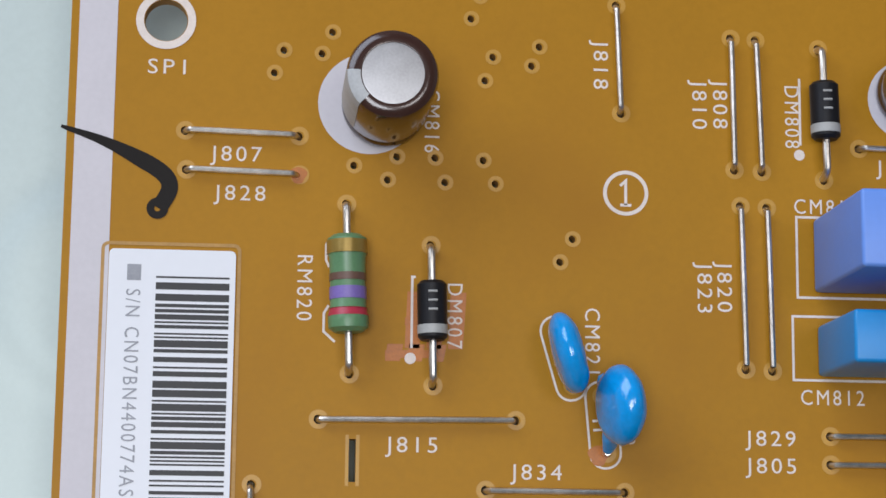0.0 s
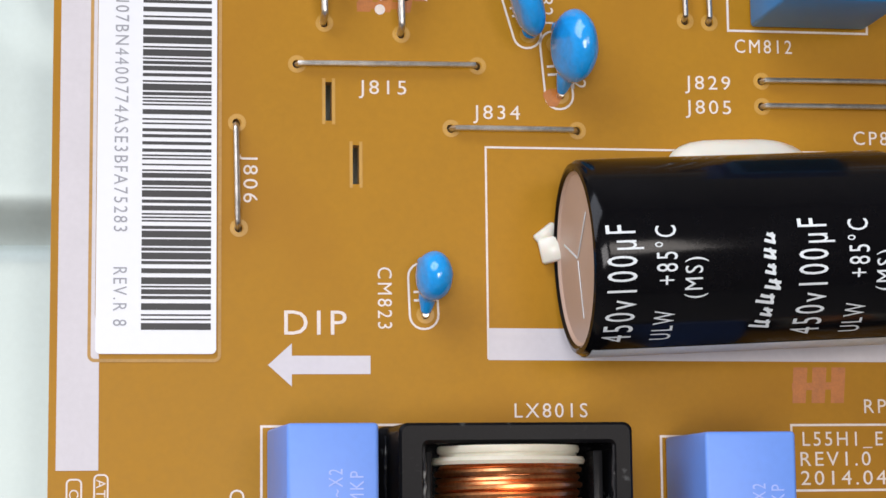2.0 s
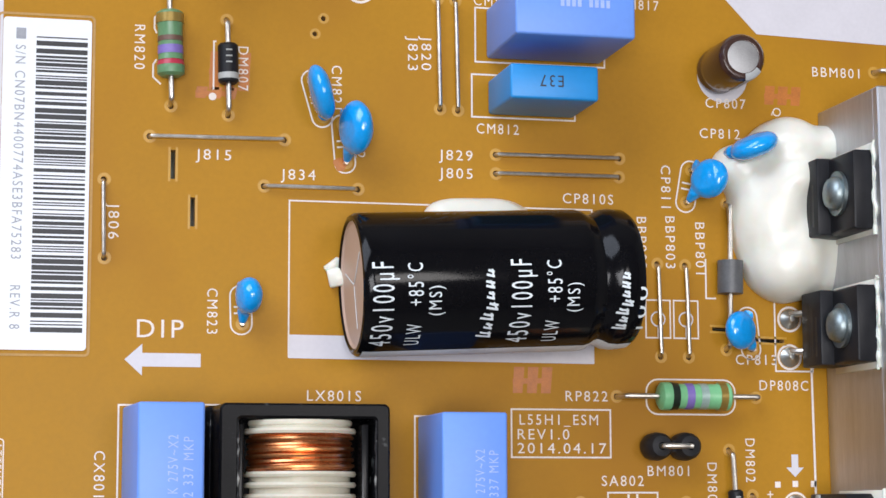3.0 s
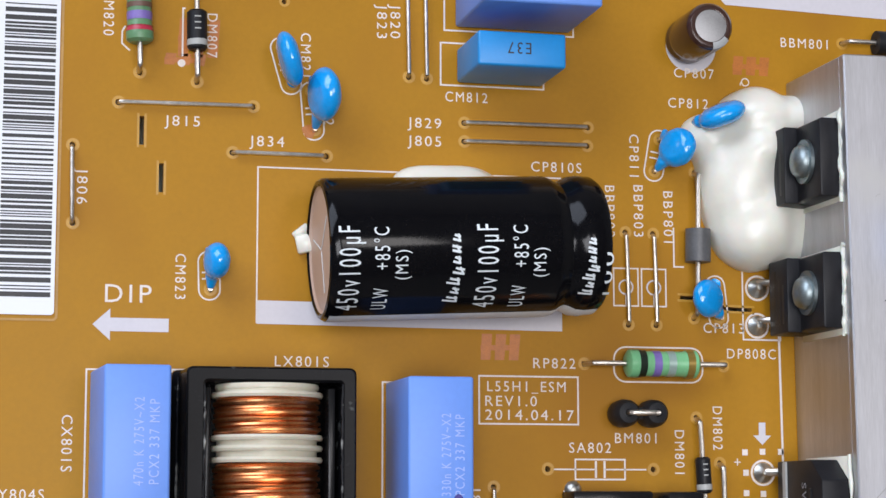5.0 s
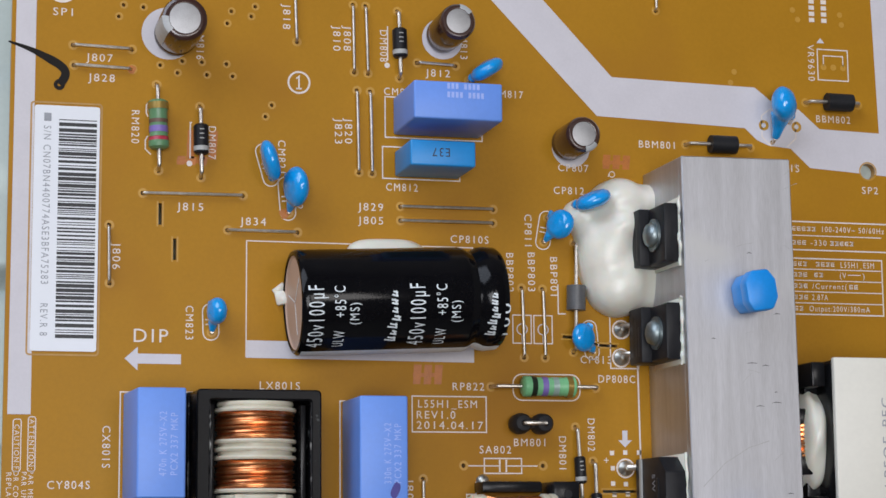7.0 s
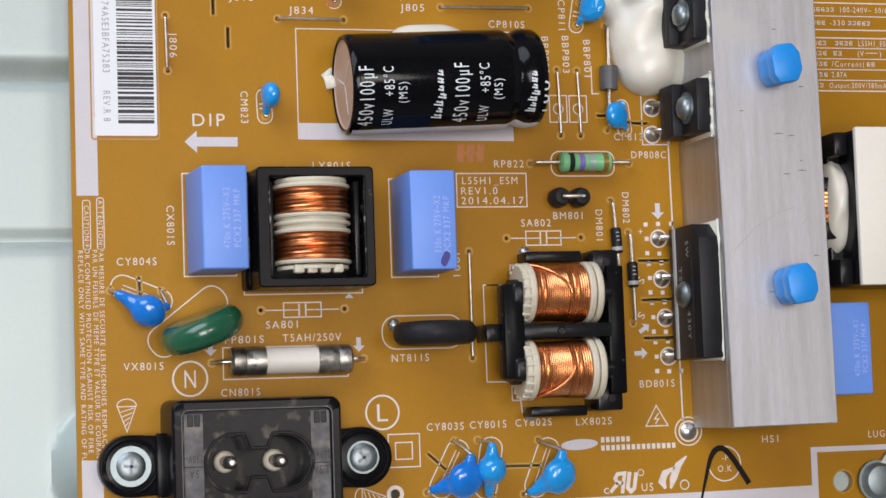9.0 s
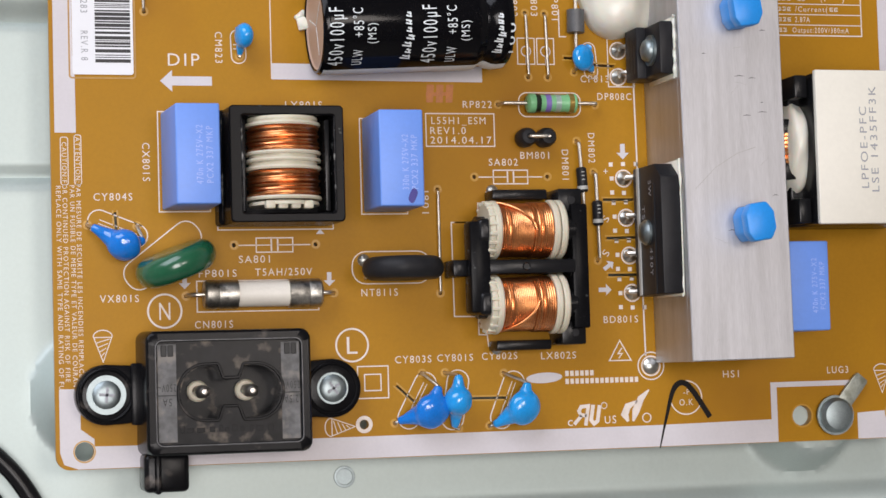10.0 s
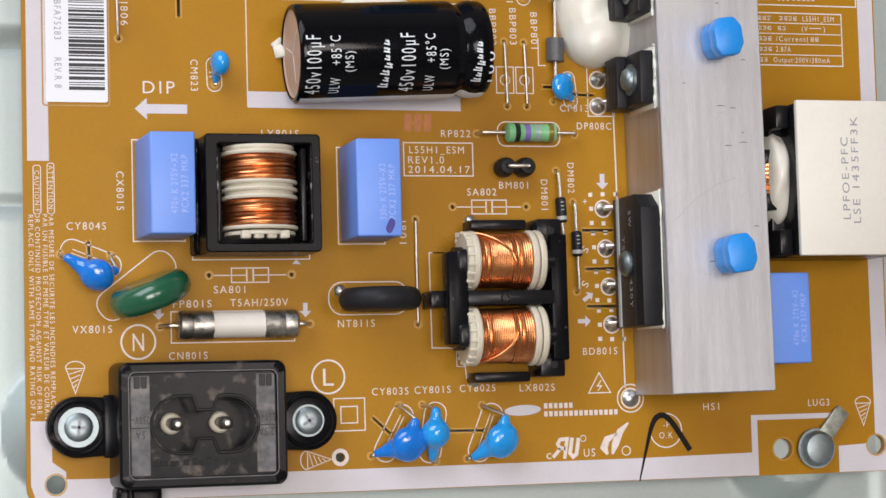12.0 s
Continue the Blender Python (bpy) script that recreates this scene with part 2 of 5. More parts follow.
INLET = mat("inlet_plastic", (0.006, 0.006, 0.007), 0.24, spec=0.14, var=0.25, scale=180, bump=0.05, dirt_or_glint=((0.10, 0.085, 0.075), 220, 0.62))
INLET_FACE = mat("dusty_inlet_plastic", (0.009, 0.009, 0.010), 0.24, spec=0.14, var=0.5, scale=160, bump=0.05, fine=5, dirt_or_glint=((0.12, 0.10, 0.08), 330, 0.555))
STRIPE_INK = mat("stripe_ink", (0.42, 0.43, 0.43), 0.45, var=0.15, scale=500)
BROWN_SLEEVE = mat("brown_sleeve", (0.045, 0.02, 0.015), 0.2, var=0.15, scale=300, coat=0.4)
SILVER_INK = mat("silver_ink", (0.72, 0.77, 0.79), 0.45, var=0.12, scale=500)
CAP_DISC = mat("pink_disc", (0.52, 0.37, 0.29), 0.45, var=0.06, scale=200)
GLUE = mat("silicone", (0.74, 0.715, 0.62), 0.3, var=0.05, scale=110, bump=0.22, fine=4, sss=0.15)
CREAM = mat("cream_nylon", (0.61, 0.56, 0.44), 0.4, var=0.08, scale=200, bump=0.03, sss=0.1)
# broken pale colour for the shine along the frame's edges
EDGE_GLINT = mat("painted_edge_glint", (0.02, 0.02, 0.022), 0.2, var=0.4, scale=300, dirt_or_glint=((0.42, 0.42, 0.40), 420, 0.55))
COPPER = mat("enamelled_copper", (0.90, 0.32, 0.12), 0.33, 1.0, var=0.4, scale=350, coat=0.3)
CERAMIC = mat("white_ceramic", (0.78, 0.74, 0.66), 0.45, var=0.05, scale=300)
NICKEL = mat("nickel_cap", (0.52, 0.50, 0.45), 0.42, 1.0, var=0.4, scale=500, bump=0.12, dirt_or_glint=((0.20, 0.19, 0.17), 480, 0.52))
GREEN_DISC = mat("green_epoxy", (0.012, 0.095, 0.045), 0.25, var=0.15, scale=250, bump=0.05, coat=0.5)
RES_GREEN = mat("sea_green_lacquer", (0.12, 0.25, 0.12), 0.35, var=0.12, scale=350, bump=0.03)
RES_MINT = mat("mint_lacquer", (0.20, 0.50, 0.24), 0.35, var=0.12, scale=350, bump=0.03)
TAPE = mat("ivory_tape", (0.74, 0.71, 0.62), 0.45, var=0.04, scale=120)
PAPER = mat("label_paper", (0.76, 0.775, 0.81), 0.4, var=0.02, scale=100)
INK = mat("black_ink", (0.02, 0.02, 0.022), 0.5, var=0.2, scale=400)
GREY_INK = mat("grey_ink", (0.30, 0.31, 0.34), 0.5, var=0.15, scale=400)
RUBBER_BLUE = mat("blue_rubber", (0.012, 0.27, 0.76), 0.4, var=0.08, scale=200, bump=0.03)
LACQUERS = {
    "gold": mat("gold_band", (0.33, 0.22, 0.05), 0.3, 0.4, scale=500), "brown": mat("brown_band", (0.13, 0.07, 0.05), 0.4, scale=500),
    "violet": mat("violet_band", (0.20, 0.14, 0.42), 0.4, scale=500), "red": mat("red_band", (0.42, 0.03, 0.06), 0.4, scale=500),
    "black": mat("black_band", (0.012, 0.02, 0.012), 0.4, scale=500), "silver": mat("silver_band", (0.38, 0.50, 0.45), 0.35, 0.3, scale=500),
}
PAINT = mat("added_wall_grey", (0.6, 0.59, 0.57), 0.8, var=0.03, scale=3, bump=0.2)
# darker than the walls, so that black parts mirror little from above
CEILING = mat("added_ceiling_grey", (0.38, 0.37, 0.35), 0.85, var=0.03, scale=3)
WOOD = mat("table_wood", (0.30, 0.20, 0.11), 0.5, var=0.2, scale=8, bump=0.2, stretch=(1, 8, 1))

# ---- an assumed room, out of view, added to close in and bounce the light ----
def wall(name, x0, y0, z0, x1, y1, z1, material, label, category):
    single(name, box(x0, y0, z0, x1, y1, z1, 0), material, label, category, kind="structure")


wall("floor", -2000, -2000, -830, 2000, 2000, -780, WOOD, "unseen brown wooden floor of the added room", "floor")
wall("ceiling", -2000, -2000, 1700, 2000, 2000, 1750, CEILING, "unseen grey ceiling added to keep reflections low", "ceiling")
wall("wall_north", -2000, 2000, -780, 2000, 2050, 1700, PAINT, "unseen plain grey wall of the added room", "wall")
wall("wall_south", -2000, -2050, -780, 2000, -2000, 1700, PAINT, "unseen plain grey wall of the added room", "wall")
wall("wall_east", 2000, -2000, -780, 2050, 2000, 1700, PAINT, "unseen plain grey wall of the added room", "wall")
wall("wall_west", -2050, -2000, -780, -2000, 2000, 1700, PAINT, "unseen plain grey wall of the added room", "wall")
table = root("work_table", 0, 0, -780, "brown wooden work table carrying the open chassis", "table")
part("tabletop", box(-800, -500, 710, 800, 500, 740, 3), WOOD, table)
for sx in (-740, 740):
    for sy in (-440, 440):
        part("leg", box(sx - 25, sy - 25, 0, sx + 25, sy + 25, 710, 3), WOOD, table)

# ---- the steel chassis under the board ----
FLOOR_Z = -11.0
BOSSES = ((-31.8, -57.5, 7.6, 12.3), (107.9, -64.8, 7.8, 12.4), (117.9, 36.9, 4.0, 10.0), (-37.5, 40.2, 8.0, 11.5))


def smooth(a, b, v):
    t = min(1.0, max(0.0, (v - a) / (b - a)))
    return t * t * (3 - 2 * t)


def chassis_height(x, y):
    z = FLOOR_Z
    z -= 1.6 * smooth(-19.6, -16.6, y) * (1 - smooth(13.5, 16.5, y)) * (1 - smooth(-38, -34, x))
    for g in (-16.6, 12.3):
        z -= 1.2 * math.exp(-((y - g) / 0.9) ** 2) * (1 - smooth(-38, -34, x))
    z += 2.2 * (1 - smooth(-82.5, -79.0, y))
    z += 0.8 * smooth(127.5, 130, x)
    for bx, by, r0, r1 in BOSSES:
        d = math.hypot(x - bx, y - by)
        top = -1.65 if r0 < 7.9 else FLOOR_Z + 0.5
        flank = 0.65 * min(1.0, max(0.0, (d - r0) / (r1 - r0))) + 0.35 * smooth(r0, r1, d)
        z = max(z, FLOOR_Z + (top - FLOOR_Z) * (1 - flank)) if d < r1 else z
    return z


bm = bmesh.new()
cols = [[bm.verts.new((x, y, chassis_height(x, y))) for y in np.arange(-150, 151, 1.0)] for x in np.arange(-150, 221, 1.0)]
for a, b in zip(cols, cols[1:]):
    for k in range(len(a) - 1):
        bm.faces.new((a[k], b[k], b[k + 1], a[k + 1]))
chassis = single("chassis", bm, CHASSIS, "pale zinc-coated pressed steel back plate with raised bosses", "chassis", kind="structure")
sol = chassis.modifiers.new("thickness", "SOLIDIFY")
sol.thickness, sol.offset = 0.0008, -1
single("display_panel", box(-175, -175, -40, 245, 175, -14.5, 1), MATT_BLACK, "black flat back of the panel under the steel plate", "panel", kind="structure")

# ---- the circuit board ----
board = root("circuit_board", 0, 0, -1.6, "amber single-sided power supply circuit board with white printing", "circuit board")
LEFT, RIGHT, BOTTOM, TOP = -40.4, 127.2, -70.6, 78.0
HOLES = []
SLOTS = []


def hole(x, y, r=0.42, land=0.85):
    HOLES.append((x, y, r))
    if land:
        part("hole_land", moved(ring(r, land, 0.03, 18), Matrix.Translation((x + 0.12, y + 0.05, 1.6))), HALO, board)


def slot(x0, y0, x1, y1, w=0.6, land=True):
    SLOTS.append((x0, y0, x1, y1, w))
    if land:
        d = Vector((x1 - x0, y1 - y0, 0)).normalized() * 0.35
        s = Vector((-d.y, d.x, 0)).normalized()
        for k in (-1, 1):
            o = s * k * (w / 2 + 0.16)
            part("slot_land", stroke([(x0 - d.x + o.x, y0 - d.y + o.y), (x1 + d.x + o.x, y1 + d.y + o.y)], 0.3, 1.63), HALO, board)


def printed(name, bm, material=None, lift=0.03):
    """A print on the board's face."""
    return part(name, moved(bm, Matrix.Translation((0, 0, 1.6 + lift))), material or WHITE_INK, board)


def words(text, x, y, turn=0, height=1.35, width=None, pitch=1.22, material=None, bold=0.0):
    w = width or len(text) * pitch - 0.35
    printed("printed_text", turned(letters(text, w, height, bold), 0, 0, turn, x, y, 0), material or PRINT)


def line(points, width=0.22, closed=False, lift=0.03):
    printed("printed_line", stroke(points, width, 0, closed), PRINT, lift)


def rect(x0, y0, x1, y1, width=0.22):
    line([(x0, y0), (x1, y0), (x1, y1), (x0, y1)], width, True)


# white insulation borders
printed("white_border", prism([(LEFT + 0.7, -10.2), (-35.9, -10.2), (-35.95, 0.0), (-36.35, 4.0), (-36.35, TOP), (LEFT + 0.7, TOP)], -0.02, 0.02))
printed("white_border", prism([(LEFT + 0.7, -56.2), (-36.0, -56.2), (-36.0, -63.4), (-33.6, -65.2), (-33.6, -66.5), (-26.5, -66.6), (73.6, -66.4), (97.3, -66.1), (97.3, -58.9), (114.6, -58.9),
                                (114.6, -59.9), (98.6, -59.9), (98.6, BOTTOM + 0.1), (-36.5, BOTTOM + 0.1), (-39.0, -69.6), (LEFT + 0.7, -67.5)], -0.02, 0.02))
printed("white_border", prism([(115.7, BOTTOM + 0.1), (RIGHT - 0.3, BOTTOM + 0.1), (RIGHT - 0.3, 44.4), (RIGHT - 0.3, TOP), (119.6, TOP), (120.5, 44.3), (108.3, 44.6), (104.2, 48.1), (98.4, 49.6), (95.4, 51.9),
                                (67.2, 52.4), (43.0, TOP), (32.0, TOP), (44.2, 65.7), (64.2, 45.0), (93.2, 44.1), (95.6, 41.9), (97.9, 41.0), (102.3, 40.6), (106.1, 37.1), (116.0, 36.5), (123.6, 36.0),
                                (123.7, -65.0), (115.7, -65.4)], -0.02, 0.02))
# component outlines
rect(0.0, 0.0, 40.4, 20.0, 0.2)
printed("white_bar", sheet([(0, -0.2), (40.5, -0.4), (40.5, 2.6), (0, 2.8)], 0), lift=0.05)
rect(-21.2, -24.6, -11.9, -6.3)
rect(16.4, -25.3, 25.2, -7.4)
rect(-10.6, -28.0, 10.9, -6.2)
rect(24.6, 39.3, 42.4, 46.6)
rect(24.1, 31.9, 38.2, 37.6)
rect(29.2, -12.6, 42.6, -6.4)
rect(-14.7, -42.9, 7.8, -37.3)
line(oblong(14.3, -38.3, 29.4, -32.3, 2.6), 0.22, True)
line(oblong(47.6, -6.9, 60.0, -2.3, 1.6), 0.22, True)
for x0, x1, y in ((38.3, 52.8, -18.45), (-7.8, 7.4, -30.85)):
    c = (x0 + x1) / 2
    rect(c - 3.4, y - 1.3, c + 3.4, y + 1.3)
    line([(x0 + 0.9, y), (c - 0.6, y)], 0.2)
    line([(x1 - 0.9, y), (c + 0.6, y)], 0.2)
    for dx in (-0.6, 0.6):
        line([(c + dx, y - 1.1), (c + dx, y + 1.1)], 0.3)
    hole(x0, y), hole(x1, y)
line([(34.2, -27.0), (38.9, -27.0), (38.9, -23.4), (40.6, -23.4), (40.6, -21.3), (42.0, -21.3)])
line([(36.6, -27.0), (33.6, -27.0), (33.7, -44.7), (38.4, -44.8), (38.4, -48.2), (40.0, -48.3), (40.2, -50.4), (52, -50.6)])
line([(71.0, 0.4), (71.6, -53.0)], 0.3)
rect(65.9, -1.0, 71.2, 9.0)
for x in (49.4, 53.3):
    line([(x - 1.7, 3.2), (x - 1.7, 8.2), (x + 1.7, 8.2), (x + 1.7, 3.2)], 0.2, True)
    line([(x, 3.2), (x, 4.8)], 0.2)
    printed("printed_ring", ring(0.85, 1.05, 0, 18, x, 5.7))
for a, b in (((14.8, -59.5), (20.6, -53.6)), ((16.1, -58.1), (19.2, -55.1))):
    rect(a[0], a[1], b[0], b[1])
for cx, cy, s in ((13.9, -49.6, "L"), (-20.6, -42.6, "N"), (9.1, 48.35, "1")):
    r = 3.2 if s != "1" else 2.05
    printed("printed_ring", ring(r - 0.34, r, 0, 40, cx, cy), PRINT)
    if s == "1":
        line([(cx - 0.5, cy + 0.65), (cx, cy + 1.1), (cx, cy - 1.1)], 0.26)
        line([(cx - 0.5, cy - 1.1), (cx + 0.5, cy - 1.1)], 0.26)
    else:
        words(s, cx, cy, 0, 3.2, 2.0)
# arrows and warning signs
printed("printed_arrow", sheet([(-20.6, -0.65), (-18.4, 1.35), (-18.4, 0.2), (-11.1, 0.2), (-11.1, -1.5), (-18.4, -1.5), (-18.4, -2.65)], 0))


def arrow(x, y, turn, size=2.4):
    k = size / 2
    bm = sheet([(k, 0), (0.15 * k, 0.85 * k), (0.15 * k, 0.32 * k), (-k, 0.32 * k), (-k, -0.32 * k), (0.15 * k, -0.32 * k), (0.15 * k, -0.85 * k)], 0)
    printed("printed_arrow", turned(bm, 0, 0, turn, x, y, 0))


arrow(68.3, -13.6, -90, 3.0), arrow(63.8, -40.2, 0, 2.6), arrow(64.7, -35.6, 35, 2.4), arrow(9.9, -37.3, -90, 2.6), arrow(-16.9, -37.4, -90, 2.6)
printed("printed_arrow", sheet([(7.6, -28.9), (9.2, -28.9), (8.4, -28.0)], 0))
printed("printed_arrow", sheet([(108.3, 61.2), (109.9, 61.2), (109.1, 62.2)], 0))
line([(64.2, -53.8), (68.6, -53.8), (66.4, -50.0)], 0.22, True)
line([(66.8, -51.4), (66.0, -52.5), (66.8, -52.5), (66.1, -53.4)], 0.22)
printed("printed_ring", ring(3.1, 3.35, 0, 40, 79.6, -61.3), PRINT)
words("O.K", 79.6, -62.2, 0, 1.2, 2.8)
words("-PC", 80.3, -60.2, 0, 1.1, 2.4)
for cx, cy, rot in ((-31.8, -48.3, 0), (10.9, -64.6, 90), (121.3, -58.4, 0)):
    pts = [(-1.6, 1.2), (1.6, 1.2), (0, -3.2)]
    m = pose(cx, cy, 0, 0, 0, rot)
    tr = lambda p: (m @ Vector((p[0], p[1], 0))).to_tuple()[:2]
    line([tr(p) for p in pts], 0.18, True)
    line([tr((1.7 * math.cos(radians(a)), 1.3 + 1.2 * math.sin(radians(a)))) for a in range(0, 181, 20)], 0.18)
    for k in range(4):
        line([tr((-1.2 + 0.3 * k, 0.2 - 0.8 * k)), tr((1.2 - 0.3 * k, 0.9 - 0.8 * k))], 0.16)
# pads of the bridge and of the rectifier
for x, y in ((68.3, -18.8), (68.6, -26.4), (69.0, -33.7), (69.3, -40.9), (68.0, 6.0), (67.9, 0.9)):
    printed("printed_ring", ring(1.45, 1.75, 0, 28, x, y), PRINT)
    printed("solder_joint", turned(lathe([(1.35, 0), (1.1, 0.25), (0.55, 0.7), (0.35, 1.1), (0, 1.15)], 20), x=x, y=y), SOLDER)
printed("printed_ring", ring(2.5, 2.75, 0, 36, 72.6, -55.0), PRINT)
printed("printed_ring", ring(1.7, 2.0, 0, 36, 72.6, -55.0), PRINT)
printed("solder_joint", turned(lathe([(1.6, 0), (1.3, 0.25), (0.6, 0.6), (0, 0.7)], 20), x=72.6, y=-55.0), SOLDER)
for k in range(4):
    y = -18.8 - 7.37 * k
    x = 68.3 + 0.33 * k
    for dx, dy in ((-2.4, 0), (-2.5, 2.7), (0, 2.8), (-2.4, -2.7), (0, -2.8), (2.6, 2.8)):
        if dx > 1 and k:
            continue
        printed("printed_square", sheet([(x + dx - 0.4, y + dy - 0.4), (x + dx + 0.4, y + dy - 0.4), (x + dx + 0.4, y + dy + 0.4), (x + dx - 0.4, y + dy + 0.4)], 0), PRINT)
printed("printed_square", sheet([(71.3, -44.1), (72.1, -44.1), (72.1, -43.3), (71.3, -43.3)], 0), PRINT)

# ---- writing on the board ----
words("SP1", -31.9, 58.6), words("SP2", 118.2, 33.3)
words("J807", -25.6, 50.9), words("J828", -25.2, 47.4)
words("J818", 6.9, 60.1, -90), words("J810", 15.9, 56.7, -90), words("J808", 17.8, 56.8, -90), words("DM808", 24.4, 55.8, -90)
words("RM820", -19.3, 39.1, -90), words("DM807", -6.1, 36.9, -90), words("CM821", 6.1, 35.0, -90), words("22", 9.2, 26.9, -90)
words("J823", 16.2, 40.0, -90), words("J820", 18.0, 40.1, -90), words("CM815", 27.3, 47.6), words("CM817", 47.3, 48.2), words("J812", 34.3, 51.4)
words("CM813", 39.2, 57.1, -90), words("CM816", -8.3, 54.4, -90), words("CP807", 59.5, 35.2), words("CM812", 27.6, 30.4)
words("J829", 21.9, 26.7), words("J805", 21.9, 24.3), words("CP810S", 39.9, 21.5), words("J815", -9.8, 25.6), words("J834", 1.1, 23.4)
words("J806", -22.2, 16.7, -90), words("CM823", -9.7, 5.6, -90), words("BBP802", 47.3, 15.8, -90), words("BBP803", 51.3, 16.0, -90)
words("BBP801", 55.5, 15.3, -90), words("CP811", 50.8, 23.5, -90), words("CP812", 58.6, 31.0), words("CP813", 63.1, 0.5), words("DP808C", 67.0, -2.9)
words("BBM801", 75.7, 40.2), words("BBM802", 111.2, 46.6), words("VR9630", 107.1, 57.3, -90), words("C991S", 101.0, 36.9), words("RP822", 39.4, -4.6)
words("SA802", 44.2, -15.6), words("BM801", 50.5, -14.3), words("DM801", 56.6, -16.1, -90), words("DM802", 62.0, -12.9, -90), words("BD801S", 66.8, -45.9)
words("LX802S", 54.0, -52.5), words("CY802S", 42.3, -52.3), words("CY801S", 33.6, -52.4), words("CY803S", 25.5, -52.5), words("NT811S", 19.4, -39.9)
words("CN801S", -11.7, -45.2), words("T5AH/250V", 1.4, -35.8), words("FP801S", -10.8, -35.9), words("VX801S", -28.7, -40.2), words("SA801", -4.0, -33.4)
words("CY804S", -29.5, -21.8), words("CX801S", -23.4, -15.5, -90), words("J801", 28.7, -23.0, -90), words("LX801S", 5.9, -4.9), words("HS1", 89.1, -57.0), words("LUG3", 111.8, -56.8)
words("DIP", -16.2, 3.3, 0, 2.3, 5.8)
words("L55H1_ESM", 35.6, -7.7), words("REV1.0", 33.5, -9.6), words("2014.04.17", 36.0, -11.4, 0, 1.35, 12.0)
words("+", 64.7, -17.4), words("c", 55.9, -65.1, 0, 1.7, 1.0), words("US", 64.0, -65.0, 0, 1.5, 2.3)
words("S", 64.4, -26.6, -120, 1.4, 1.0), words("S", 64.2, -33.2, -120, 1.4, 1.0)
words("Q", 66.9, 34.3, -90, 1.2, 1.2)
# a certification sign, drawn as plain strokes
line([(59.0, -66.0), (59.6, -62.3), (58.2, -62.4), (57.7, -63.2), (58.1, -64.0), (59.2, -64.1)], 0.7)
line([(58.2, -64.1), (56.7, -65.7)], 0.7)
line([(60.6, -62.1), (60.1, -65.0), (60.7, -65.7), (61.4, -65.2), (61.9, -62.2)], 0.75)
printed("printed_ring", ring(0.5, 0.65, 0, 18, 62.8, -62.3), PRINT)
printed("printed_mark", stroke([(69.6, -61.6), (67.6, -62.6), (66.9, -64.2), (67.6, -65.5)], [0.3, 1.3, 1.4, 0.5], 0), PRINT)
printed("printed_mark", stroke([(72.0, -59.6), (70.3, -61.2), (69.2, -63.6), (68.6, -65.5)], [0.3, 1.3, 1.5, 0.4], 0), PRINT)
printed("printed_ring", ring(0.75, 0.95, 0, 18, 71.4, -64.9), PRINT)
# the maker's mark and name as plain shapes
printed("printed_oval", sheet([(51.0 + 3.6 * math.cos(radians(a)), -56.7 + 1.0 * math.sin(radians(a + 8))) for a in range(0, 360, 12)], 0))
for x0, x1, y in ((55.2, 61.5, -56.0), (55.2, 70.2, -57.5)):
    for k in range(int((x1 - x0) / 1.0)):
        printed("printed_bar", sheet([(x0 + k, y - 0.5), (x0 + k + 0.7, y - 0.5), (x0 + k + 0.7, y + 0.5), (x0 + k, y + 0.5)], 0), PRINT)
# the rating plate print beside the heatsink: rows of small characters
for x0, y0, x1, y1 in ((95.0, 21.6, 123.3, 26.9), (95.0, 9.6, 120.0, 20.0)):
    rect(x0, y0, x1, y1, 0.25)
for y in (24.3, 11.7, 13.8, 15.9, 18.0):
    line([(95.0, y), (120.1, y)], 0.18)
random.seed(4)


def script_blocks(x, end, y):
    """Square characters too small to read: little stacks of bars."""
    while x < end:
        for dx, dy, w, h in ((0, 0.3, 0.75, 0.16), (0, -0.35, 0.75, 0.18), (random.choice((0.0, 0.5)), 0, 0.2, 0.8), (0.25, -0.05, 0.45, 0.16)):
            printed("printed_bar", sheet([(x + dx, y + dy - h / 2), (x + dx + w, y + dy - h / 2), (x + dx + w, y + dy + h / 2), (x + dx, y + dy + h / 2)], 0), PRINT)
        x += 1.0


for x, end, y in ((96.0, 106.6, 25.6), (96.0, 104.5, 23.0), (109.6, 114.4, 23.0), (96.0, 105.0, 19.0), (106.6, 110.0, 19.0), (96.0, 104.8, 17.0), (106.2, 107.8, 17.0), (96.0, 105.0, 14.9), (113.2, 115.0, 14.9), (96.0, 104.6, 12.8), (96.0, 104.0, 10.7)):
    script_blocks(x, end, y)
words("100-240V~ 50/60Hz", 114.4, 25.6, 0, 1.05, 12.6), words("-330", 107.3, 23.0, 0, 1.05, 3.2), words("(V", 112.0, 17.0, 0, 1.05, 1.3), words(")", 116.2, 17.0, 0, 1.05, 0.4)
line([(113.0, 17.1), (115.6, 17.1)], 0.16)
words("/Current(", 109.2, 14.9, 0, 1.05, 7.0), words("2.87A", 107.2, 12.8, 0, 1.05, 3.2), words("L55H1_ESM", 115.0, 19.0, 0, 1.05, 6.8), words("Output:200V/380mA", 111.1, 10.7, 0, 1.05, 12.2)
for x in (107.5, 110.0):
    for k in range(4):
        printed("printed_bar", sheet([(x - 0.55, 65.2 + 1.2 * k), (x + 0.55, 65.2 + 1.2 * k), (x + 0.55, 66.0 + 1.2 * k), (x - 0.55, 66.0 + 1.2 * k)], 0), PRINT)
